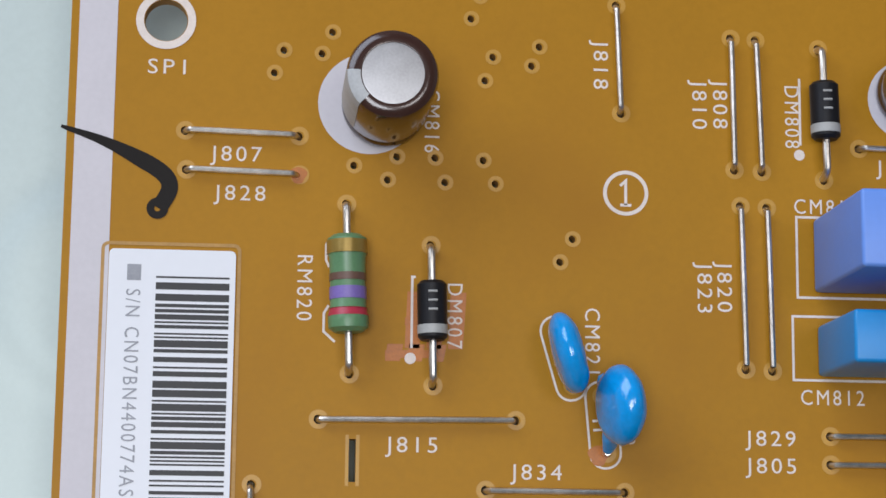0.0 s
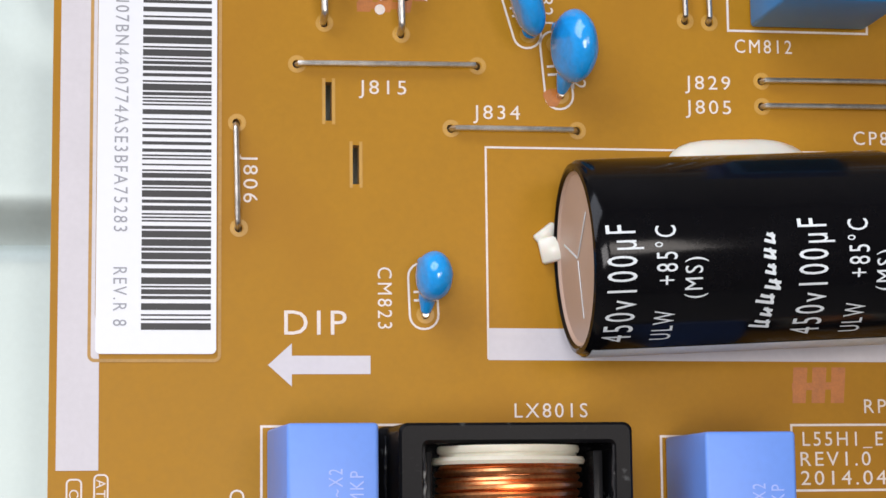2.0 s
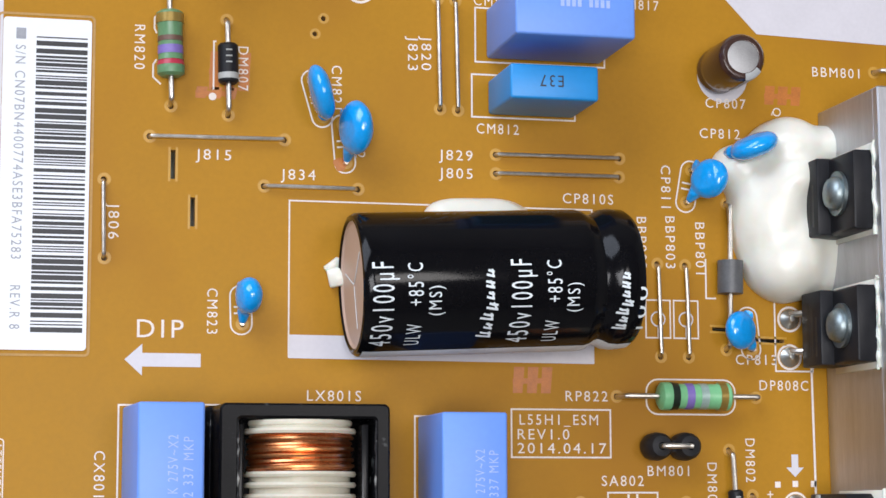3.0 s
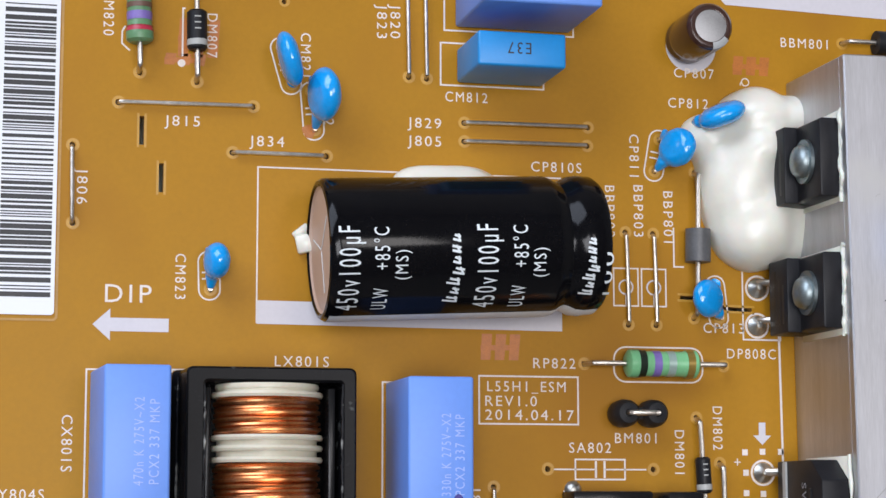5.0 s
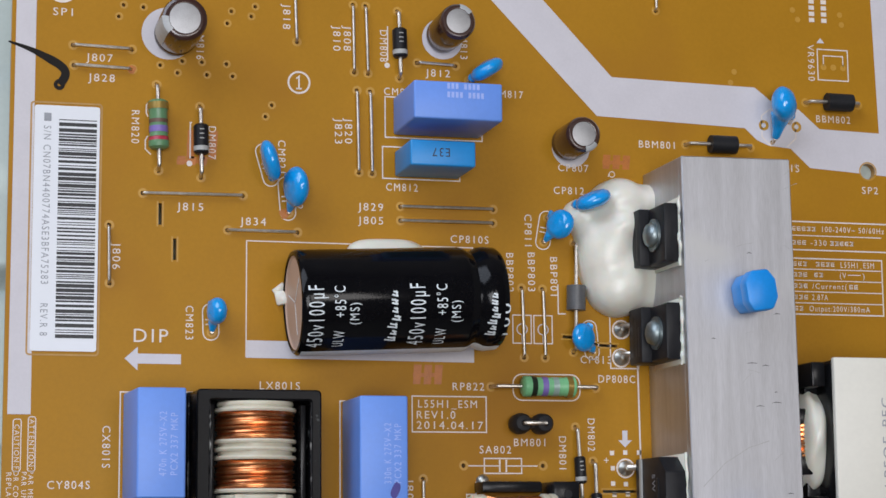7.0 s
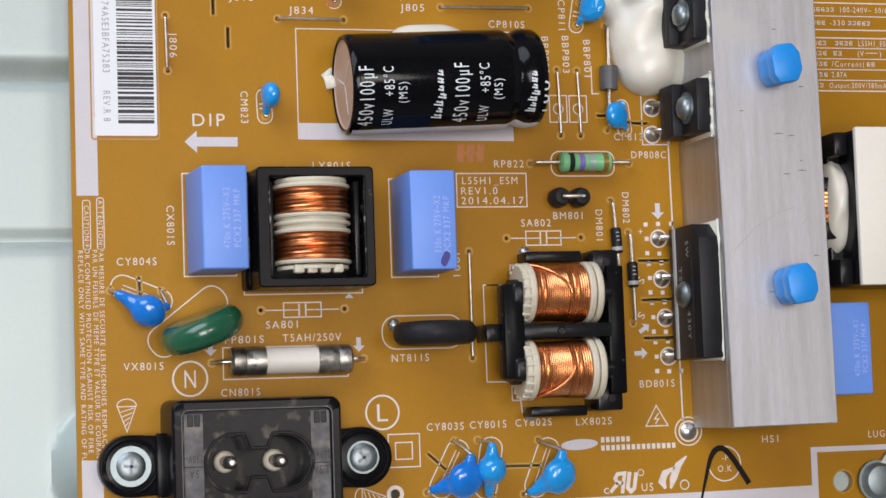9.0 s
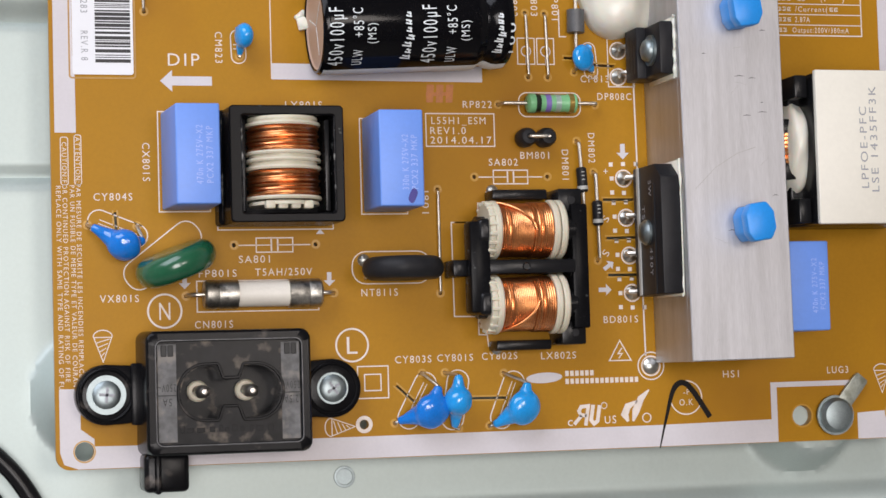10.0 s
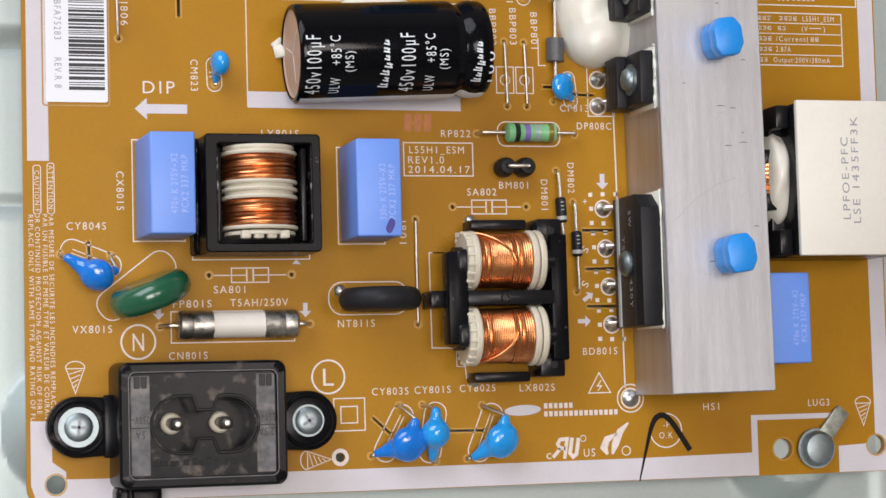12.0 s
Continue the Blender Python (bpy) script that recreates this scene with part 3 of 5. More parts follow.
# the caution print along the edge
words("ATTENTION:PAR MESURE DE SECURITE LES INCENDIES REMPLACER", -35.65, -33.0, -90, 0.85, 44.0, bold=0.0)
words("PAR UN FUSIBLE DE MEME TYPE ET VALEUR DE COURANT", -36.75, -38.2, -90, 0.85, 37.0, bold=0.0)
words("CAUTION:FOR CONTINUED PROTECTION AGAINST RISK OF FIRE", -38.05, -33.4, -90, 0.85, 43.0, bold=0.0)
words("REPLACE ONLY WITH SAME TYPE AND RATING OF FUSE", -39.2, -38.8, -90, 0.85, 38.0, bold=0.0)
line(oblong(-38.7, -19.6, -37.4, -11.0, 0.4), 0.16, True)
line(oblong(-36.25, -19.6, -35.05, -10.6, 0.4), 0.16, True)
# variable resistor print
rect(108.4, 54.1, 114.6, 60.0)
line([(109.6, 56.8), (109.6, 58.8), (113.6, 58.8), (113.6, 56.8)], 0.2)
for x in (109.6, 111.6, 113.6):
    printed("hole_land", ring(0.0001, 0.6, 0, 14, x, 56.6), HALO)
# red inspection stamps, too faint to read
for x, y, h in ((31.3, -2.6, 3.4), (-8.6, 36.5, 5.0), (-10.3, 33.6, 1.5), (67.0, 36.6, 2.6)):
    for k in range(3):
        printed("red_stamp", sheet([(x + 1.9 * k - 1.9, y - h / 2), (x + 1.9 * k - 0.6, y - h / 2), (x + 1.9 * k - 0.3, y + h / 2), (x + 1.9 * k - 1.7, y + h / 2)], 0), RED_INK, 0.015)
    printed("red_stamp", sheet([(x - 1.9, y - 0.5), (x + 3.2, y - 0.4), (x + 3.2, y + 0.3), (x - 1.9, y + 0.2)], 0), RED_INK, 0.02)
for x, y, r in ((-20.1, 49.1, 0.75), (6.6, 24.9, 0.9), (59.5, 38.2, 0.5)):
    printed("flux_stain", sheet([(x + r * (1 + 0.2 * math.sin(3 * radians(a))) * math.cos(radians(a)), y + r * math.sin(radians(a))) for a in range(0, 360, 20)], 0), RED_INK, 0.05)
# marker strokes
curve = [p.to_tuple()[:2] for p in spline([(-40.9, 52.9, 0), (-37.5, 51.8, 0), (-34.6, 50.5, 0), (-32.0, 49.0, 0), (-31.3, 47.6, 0), (-32.2, 45.8, 0)], 6)]
printed("marker_stroke", stroke(curve, [0.3 + 1.15 * min(1, k / 14) for k in range(len(curve))], 0), MARKER, 0.08)
printed("marker_stroke", ring(0.28, 0.95, 0, 20, -32.3, 45.8), MARKER, 0.09)
curve = [p.to_tuple()[:2] for p in spline([(73.9, -70.8, 0), (75.4, -65.0, 0), (77.0, -59.8, 0), (78.9, -58.4, 0), (81.0, -60.0, 0), (84.4, -65.2, 0)], 6)]
printed("marker_stroke", stroke(curve, [0.2 + 0.9 * min(1, k / 14) for k in range(len(curve))], 0), MARKER, 0.08)
# bare vias
for x, y in ((-21.7, 60.4), (-22.5, 58.3), (-17.4, 62.2), (-18.3, 60.2), (-5.0, 63.9), (-4.2, 66.0), (-3.0, 60.4), (-3.7, 58.2), (1.2, 61.5), (0.5, 59.7), (-15.3, 50.1), (-11.5, 51.0),
             (-8.1, 51.0), (-3.8, 50.9), (-12.3, 48.9), (-7.2, 48.8), (-2.7, 48.8), (4.2, 44.0), (3.1, 41.9)):
    hole(x, y, 0.36, 0.72)
for x, y in ((91.4, 54.7), (90.6, 52.6), (103.6, 67.3), (104.6, 65.5), (113.3, 66.9), (113.6, 65.0)):
    printed("hole_land", ring(0.0001, 0.55, 0, 14, x, y), HALO)
slot(-14.9, 22.3, -14.9, 26.0), slot(-12.35, 16.3, -12.35, 20.0)
slot(64.0, -22.9, 70.3, -22.9, 0.5), slot(64.5, -30.3, 70.6, -30.2, 0.5), slot(64.6, -37.4, 70.8, -37.4, 0.5)
slot(22.1, -57.3, 25.6, -60.5, 0.45), slot(36.0, -60.1, 43.6, -60.2, 0.45), slot(57.0, 4.5, 60.5, 4.4, 0.5), slot(-29.2, -24.6, -29.0, -28.0, 0.5)
slot(60.5, 4.4, 63.6, 3.1, 0.5, False), slot(63.6, 3.1, 67.2, 3.0, 0.5)

# ---- small wired parts ----
def jumper(x0, y0, x1, y1, high=0.75, r=0.27):
    """A tinned wire bridge between two holes."""
    n, a = math.hypot(x1 - x0, y1 - y0), math.degrees(math.atan2(y1 - y0, x1 - x0))
    bm = tube([(0, 0, -1.4), (0.05, 0, -0.2), (0.45, 0, high - 0.1), (1.1, 0, high), (n / 2, 0, high + 0.05), (n - 1.1, 0, high), (n - 0.45, 0, high - 0.1), (n - 0.05, 0, -0.2), (n, 0, -1.4)], r, 8, 4)
    ob = single("wire_jumper", bm, TIN, "tinned bare wire jumper bridging two board holes", "wire jumper", "wire jumpers")
    ob.matrix_world = pose(x0 * MM, y0 * MM, 0, 0, 0, a)
    hole(x0, y0), hole(x1, y1)


jumper(-30.2, 52.8, -20.2, 52.6), jumper(-30.0, 49.3, -20.1, 49.1), jumper(8.2, 65.6, 8.6, 55.6), jumper(18.7, 62.9, 18.9, 50.7), jumper(21.0, 62.8, 21.4, 50.6)
jumper(19.4, 47.4, 19.7, 32.7), jumper(21.8, 47.3, 22.1, 32.6), jumper(-18.0, 27.6, -0.8, 27.8), jumper(-3.4, 21.7, 8.8, 21.7), jumper(27.2, 26.9, 44.2, 27.0)
jumper(27.2, 24.4, 44.1, 24.5), jumper(-23.6, 21.9, -23.4, 12.0), jumper(30.4, 53.0, 37.5, 52.8), jumper(31.0, -20.8, 31.0, -40.3), jumper(49.3, 13.0, 49.6, 0.65)
jumper(53.2, 12.9, 53.5, 0.65), jumper(76.0, 72.0, 76.0, 65.4)


GREY_FERRITE = mat("grey_ferrite", (0.09, 0.09, 0.092), 0.4, var=0.25, scale=300, bump=0.05)


def axial(name, x0, y0, x1, y1, b0, b1, r, z, label, category, group, kind):
    """A part lying between two holes; its body runs from b0 to b1 along the way."""
    n, a = math.hypot(x1 - x0, y1 - y0), math.degrees(math.atan2(y1 - y0, x1 - x0))
    ob = root(name, x0, y0, 0, label, category, group, a)
    part("lead", tube([(0, 0, -1.4), (0.1, 0, 0), (0.5, 0, z - 0.3), (1.2, 0, z), (b0 + 0.2, 0, z)], 0.34, 10, 5), TIN, ob)
    part("lead", tube([(n, 0, -1.4), (n - 0.1, 0, 0), (n - 0.5, 0, z - 0.3), (n - 1.2, 0, z), (b1 - 0.2, 0, z)], 0.34, 10, 5), TIN, ob)
    m = b1 - b0
    hole(x0, y0), hole(x1, y1)
    if kind == "diode":
        part("body", turned(along_x(rod(r, 0, m, 0.3, 28)), x=b0, z=z), EPOXY, ob)
        part("band", turned(along_x(rod(r + 0.03, 0, m * 0.16, 0.05, 28)), x=b1 - m * 0.26, z=z), GREY_BAND, ob, "grey cathode band")
        for k in range(3):
            g = tube([(b0 + m * (0.2 + 0.15 * k), r * math.cos(a2) , z + r * math.sin(a2) + 0.02) for a2 in (1.3, 1.6, 1.9)], 0.11, 6, 2)
            part("mark", g, GREY_BAND, ob)
    elif kind == "bead":
        part("body", turned(along_x(lathe([(0.4, 0), (r, 0), (r, m), (0.4, m)], 28)), x=b0, z=z), GREY_FERRITE if label.startswith("grey") else MATT_BLACK, ob)
    else:
        material, bands = kind
        prof = [(0, 0), (r * 0.7, 0.0), (r * 0.98, 0.35), (r, 0.9), (r, 1.4), (r * 0.9, 2.1), (r * 0.88, m / 2), (r * 0.9, m - 2.1), (r, m - 1.4), (r, m - 0.9), (r * 0.98, m - 0.35), (r * 0.7, m), (0, m)]
        part("body", turned(along_x(lathe(prof, 32)), x=b0, z=z), material, ob)
        for colour, s0, s1 in bands:
            rr = lambda s: r * (0.9 if 0.22 < s < 0.78 else 1.0) + 0.03
            part("colour_band", turned(along_x(lathe([(rr((s0 + s1) / 2) - 0.1, s0 * m), (rr(s0), s0 * m + 0.02), (rr(s1), s1 * m - 0.02), (rr((s0 + s1) / 2) - 0.1, s1 * m)], 32)), x=b0, z=z), LACQUERS[colour], ob, colour + " colour band")
    return ob


axial("resistor", -15.9, 46.6, -15.4, 31.6, 3.1, 11.6, 1.75, 2.1, "sea-green power resistor with colour bands lying flat", "resistor", "power resistors",
      (RES_GREEN, (("gold", 0.06, 0.2), ("brown", 0.40, 0.48), ("violet", 0.54, 0.67), ("red", 0.76, 0.84))))
axial("resistor", 43.4, -4.65, 62.85, -4.65, 5.0, 14.9, 1.85, 2.6, "mint-green power resistor with colour bands lying flat", "resistor", "power resistors",
      (RES_MINT, (("black", 0.15, 0.25), ("violet", 0.35, 0.46), ("silver", 0.55, 0.66), ("gold", 0.82, 0.92))))
axial("diode", -8.4, 43.1, -8.1, 30.7, 3.4, 8.6, 1.3, 1.7, "black axial diode with a grey cathode band", "diode", "axial diodes", "diode")
axial("diode", 26.8, 62.2, 27.1, 50.0, 3.5, 8.8, 1.3, 1.7, "black axial diode with a grey cathode band", "diode", "axial diodes", "diode")
axial("diode", 58.9, -11.6, 59.6, -24.6, 5.2, 10.0, 1.0, 1.6, "black axial diode with a grey cathode band", "diode", "axial diodes", "diode")
axial("diode", 62.1, -17.6, 62.4, -34.6, 5.6, 10.4, 1.0, 1.6, "black axial diode with a grey cathode band", "diode", "axial diodes", "diode")
axial("ferrite_bead", 81.2, 40.4, 94.1, 40.4, 4.3, 9.3, 1.65, 1.8, "black ferrite bead threaded on a tinned wire", "ferrite bead", "ferrite beads", "bead")
axial("ferrite_bead", 105.5, 49.5, 116.3, 49.5, 3.6, 8.7, 1.65, 1.8, "black ferrite bead threaded on a tinned wire", "ferrite bead", "ferrite beads", "bead")
axial("ferrite_bead", 59.2, 21.4, 58.8, 1.7, 7.9, 12.3, 1.7, 1.8, "grey ferrite bead threaded on a tinned wire", "ferrite bead", "ferrite beads", "bead")
for x0, y0, x1, y1 in ((-10.1, 34.0, -9.6, 40.3), (24.9, 53.2, 25.2, 59.3)):
    line([(x1, y1), (x0 + 0.2, y1), (x0 + 0.2, y0)], 0.22)
    printed("printed_dot", ring(0.0001, 0.5, 0, 18, x0 + 0.1, y0 - 0.9), PRINT)
line([(-17.0, 43.6), (-17.5, 43.0), (-17.5, 41.6), (-17.2, 41.0)], 0.22), line([(-17.2, 37.6), (-17.6, 36.9), (-17.6, 35.3), (-16.6, 34.4)], 0.22)
line([(56.2, 13.9), (56.2, 8.6), (57.6, 8.6)], 0.22)

# double-hole ferrite under the resistor
ob = root("twin_ferrite", 48.1, -11.2, 0, "black twin-barrel ferrite bead with a wire through", "ferrite bead")
part("barrel", turned(lathe([(0.5, 0), (1.4, 0.1), (1.75, 0.8), (1.85, 2.4), (1.7, 3.9), (1.3, 4.6), (0.5, 4.7)], 28), x=0.0), MATT_BLACK, ob)
part("barrel", turned(lathe([(0.5, 0), (1.4, 0.1), (1.75, 0.8), (1.85, 2.4), (1.7, 3.9), (1.3, 4.6), (0.5, 4.7)], 28), x=3.9), MATT_BLACK, ob)
part("bridge", box(0.6, -0.8, 0.4, 3.3, 0.8, 3.6, 0.3), MATT_BLACK, ob)
part("wire", tube([(0, 0, -1), (0, 0, 4.6), (0.4, 0, 5.0), (1.95, 0, 5.1), (3.5, 0, 5.0), (3.9, 0, 4.6), (3.9, 0, -1)], 0.36, 10, 5), TIN, ob)

# ---- electrolytic capacitors standing on end ----
def electrolytic(x, y, r, h, stripe, off, disc=4.1):
    ob = root("electrolytic_capacitor", x, y, 0, "small brown-sleeved electrolytic capacitor standing upright", "capacitor", "upright electrolytic capacitors")
    part("sleeve", lathe([(0, 0.2), (r * 0.93, 0.2), (r * 0.98, 0.6), (r * 0.98, 1.2), (r * 0.93, 1.7), (r * 0.98, 2.3), (r, 2.8), (r, h - 0.8), (r * 0.96, h - 0.3), (r * 0.86, h), (r * 0.72, h + 0.04), (r * 0.68, h + 0.02), (r * 0.67, h - 0.12)], 48), BROWN_SLEEVE, ob)
    part("can_top", lathe([(r * 0.70, h - 0.06), (r * 0.60, h - 0.02), (0, h - 0.02)], 48), ALU_CAN, ob, "bare aluminium top")
    bm = bmesh.new()
    n, rr = 8, r + 0.03
    rows = [(rr, 2.9), (rr, h - 0.85), (rr * 0.97, h - 0.22), (r * 0.86, h + 0.03), (r * 0.70, h + 0.07)]
    grid = [[bm.verts.new((q * math.cos(radians(stripe - 24 + 48 * k / n)), q * math.sin(radians(stripe - 24 + 48 * k / n)), z)) for q, z in rows] for k in range(n + 1)]
    for a, b in zip(grid, grid[1:]):
        for k in range(len(rows) - 1):
            bm.faces.new((a[k], b[k], b[k + 1], a[k + 1]))
    part("stripe", bm, STRIPE_INK, ob, "silver polarity stripe")
    printed("printed_disc", ring(0.0001, disc, 0, 40, x + off[0], y + off[1]), WHITE_INK, 0.02)
    return ob


electrolytic(-12.6, 55.6, 3.9, 11.8, 200, (-1.3, 0.2), 4.6)
electrolytic(35.2, 58.2, 3.2, 11.0, 60, (0, -0.5), 3.75)
electrolytic(58.4, 39.5, 3.2, 9.6, 300, (0.7, -0.6), 3.6)

# ---- ceramic disc capacitors ----
def fused(parts, material, voxel=0.22, rounds=10):
    """Several closed forms melted into one soft skin, as dipped coatings and poured silicone are."""
    lump = new("skin", finish("skin", merge(*parts), material, 180))
    re = lump.modifiers.new("skin", "REMESH")
    re.mode, re.voxel_size = "VOXEL", voxel * MM
    sm = lump.modifiers.new("soft", "SMOOTH")
    sm.factor, sm.iterations = 0.5, rounds
    me = bpy.data.meshes.new_from_object(lump.evaluated_get(bpy.context.evaluated_depsgraph_get()))
    bpy.data.objects.remove(lump)
    bm = bmesh.new()
    bm.from_mesh(me)
    bmesh.ops.scale(bm, vec=(1 / MM,) * 3, verts=bm.verts)
    return bm


def disc_cap(x, y, turn, wide, high, thick, lift, lean, material=None, label="glossy sky-blue ceramic disc capacitor leaning on its leads", pitch=5.0, marks=True, outline=True, shift=0.0):
    """A coated lens on two leads; the leads stand pitch apart along its turn."""
    ob = root("disc_capacitor", x, y, 0, label, "capacitor", "ceramic disc capacitors", turn)
    material = material or BLUE_DISC
    m = pose(shift, 0, lift, lean, 0, 0)
    bm = blob(0, 0, high / 2, wide / 2, thick / 2, high / 2, 4, 0.03, x)
    for v in bm.verts:
        q = math.hypot(v.co.x / (wide / 2), (v.co.z - high / 2) / (high / 2))
        v.co.y *= 1.0 if q < 0.6 else 1.12
    body = [moved(bm, m)]
    for s in (-1, 1):
        top = m @ Vector((s * min(pitch, wide * 0.7) / 2, 0, high * 0.16))
        body.append(tube([top, (top + Vector((s * pitch / 2, 0, 0.8))) / 2, (s * pitch / 2, 0, 0.9)], [1.0, 0.72, 0.45], 12, 4))
        part("lead", tube([(s * pitch / 2, 0, -1.4), (s * pitch / 2, 0, 1.2)], 0.3, 8, 0), TIN, ob)
        hx, hy = x + s * pitch / 2 * math.cos(radians(turn)), y + s * pitch / 2 * math.sin(radians(turn))
        hole(hx, hy)
    part("disc", fused(body, material), material, ob)
    if outline:
        mm = pose(x, y, 0, 0, 0, turn)
        line([(mm @ Vector((p[0], p[1], 0))).to_tuple()[:2] for p in oblong(-pitch / 2 - 1.3, -1.35, pitch / 2 + 1.3, 1.35, 1.3)], 0.2, True)
        line([(mm @ Vector((-0.4, -0.9, 0))).to_tuple()[:2], (mm @ Vector((-0.4, 0.9, 0))).to_tuple()[:2]], 0.22)
        line([(mm @ Vector((0.4, -0.9, 0))).to_tuple()[:2], (mm @ Vector((0.4, 0.9, 0))).to_tuple()[:2]], 0.22)
    return ob


disc_cap(3.5, 33.4, 106, 7.3, 6.6, 2.8, 1.2, -4)
disc_cap(7.0, 27.6, 95, 7.0, 6.8, 3.3, 1.3, 15, shift=1.3)
disc_cap(-6.1, 5.8, 92, 4.7, 4.9, 3.0, 1.0, 14, pitch=3.6, shift=1.5)
disc_cap(42.0, 51.6, 32, 6.4, 6.2, 3.0, 1.6, 4, outline=False)
disc_cap(53.9, 23.6, 80, 5.4, 5.6, 3.0, 1.2, 36, pitch=4.4, shift=0.9)
disc_cap(60.8, 28.9, 24, 6.6, 6.6, 3.0, 3.0, 10, pitch=4.4, outline=False)
disc_cap(62.2, 4.0, 96, 5.2, 5.2, 2.9, 1.3, -58, pitch=4.4, shift=0.4, label="sky-blue ceramic disc capacitor beside the rectifier")


def safety_cap(x, y, z, r, thick, turn, tilt, legs, material, label):
    """A bulging coated disc drawn out into two legs; each leg is its tip and the hole that its wire bends over to, in board millimetres."""
    ob = root("safety_capacitor", x, y, 0, label, "capacitor", "blue safety capacitors")
    body = [moved(blob(0, 0, 0, r, r * 0.98, thick / 2, 4, 0.05, x), pose(0, 0, z, tilt, 0, turn))]
    for tx, ty, tz, hx, hy in legs:
        a, c, e = Vector((0, 0, z)), Vector((tx - x, ty - y, tz)), Vector((hx - x, hy - y, 0))
        body.append(tube([a.lerp(c, 0.3), a.lerp(c, 0.6), a.lerp(c, 0.82) + Vector((0, 0, 0.2)), c], [r * 0.66, r * 0.42, 0.95, 0.72], 14, 5))
        part("lead", tube([a.lerp(c, 0.85), c, c.lerp(e, 0.5) + Vector((0, 0, 0.5)), e.lerp(c, 0.04) + Vector((0, 0, 0.5)), e + Vector((0, 0, -1.2))], 0.3, 8, 4), TIN, ob)
        hole(hx, hy)
    part("disc", fused(body, material), material, ob)


DEEP = "deep blue coated safety capacitor with long coated legs"
safety_cap(28.0, -62.2, 3.4, 3.5, 4.6, 30, 25, ((29.1, -57.6, 4.0, 27.0, -55.2), (22.1, -63.9, 0.9, 21.5, -64.3)), BLUE_DEEP, DEEP)
safety_cap(32.8, -60.4, 4.2, 2.8, 5.2, 90, 50, ((32.9, -55.7, 4.4, 31.4, -55.2), (32.7, -65.2, 1.5, 33.8, -65.7)), BLUE_DISC, "sky-blue coated safety capacitor standing between two others")
safety_cap(45.7, -62.1, 3.6, 3.4, 4.8, 40, 25, ((46.3, -57.5, 4.0, 42.9, -55.6), (40.6, -65.2, 0.9, 39.8, -65.4)), BLUE_DISC, "sky-blue coated safety capacitor with long coated legs")
safety_cap(-28.1, -30.8, 3.6, 3.1, 5.0, -20, 40, ((-33.6, -27.4, 2.6, -34.3, -26.9), (-24.4, -29.9, 2.0, -25.4, -27.2)), BLUE_DEEP, "deep blue coated safety capacitor beside the varistor")
for x, y, a in ((26.0, -60.2, 62), (33.4, -60.3, 80), (43.6, -60.6, 68), (-28.8, -27.6, -22)):
    mm = pose(x, y, 0, 0, 0, a)
    line([(mm @ Vector((p[0], p[1], 0))).to_tuple()[:2] for p in oblong(-5.6, -2.1, 5.6, 2.1, 2.0)], 0.22, True)
    for d in (-0.35, 0.35):
        line([(mm @ Vector((-3.6, d, 0))).to_tuple()[:2], (mm @ Vector((3.6, d, 0))).to_tuple()[:2]], 0.16)
safety_cap(98.8, 47.8, 5.4, 3.3, 4.6, 95, 62, ((98.7, 42.2, 1.2, 98.6, 41.6), (101.6, 46.0, 2.5, 102.2, 45.6)), BLUE_DISC, "large sky-blue safety capacitor on the white isolation band")
for x in (97.0, 103.6):
    printed("hole_land", ring(0.45, 1.0, 0, 18, x, 44.8), HALO, 0.06)
line([(98.4, 48.0), (96.6, 46.6), (96.6, 42.6), (98.4, 40.9)], 0.25, lift=0.06)
line([(102.2, 48.0), (103.4, 46.6), (103.4, 42.6), (101.6, 40.9)], 0.25, lift=0.06)

# ---- the large capacitor lying on the board ----
big = root("electrolytic_capacitor", 6.3, 8.3, 9.0, "large black-sleeved electrolytic capacitor lying on its side with silver writing", "capacitor", turn=2.6)
CR = 8.95
prof = [(7.9, 0.25), (8.2, 0.0), (8.6, 0.1), (8.9, 0.6), (CR, 1.4), (CR, 28.8), (8.75, 29.5), (8.3, 30.2), (8.15, 30.7), (8.35, 31.3), (8.8, 32.1), (CR, 33.2), (8.8, 35.0), (8.3, 35.7), (7.4, 36.0), (7.0, 35.6), (0, 35.6)]
part("sleeve", along_x(lathe(prof, 72)), SLEEVE, big, "glossy black shrink sleeve")
part("end_disc", along_x(lathe([(0, 0.5), (7.6, 0.5), (7.95, 0.25)], 64)), CAP_DISC, big, "pinkish bare end of the can")
for a in (20, 140, 260):
    part("vent_groove", turned(along_x(turned(box(0.2, -0.1, 0, 5.6, 0.1, 0.06, 0.02), 0, 0, a)), x=0.40), SILVER_INK, big)


def on_can(bm, x, mid, r=CR + 0.05):
    """Wraps flat writing round the can: its reading runs up the side, its head points to the disc end."""
    for v in bm.verts:
        a = mid + v.co.x / r
        v.co = Vector((x - v.co.y, r * math.sin(a), r * math.cos(a)))
    return bm


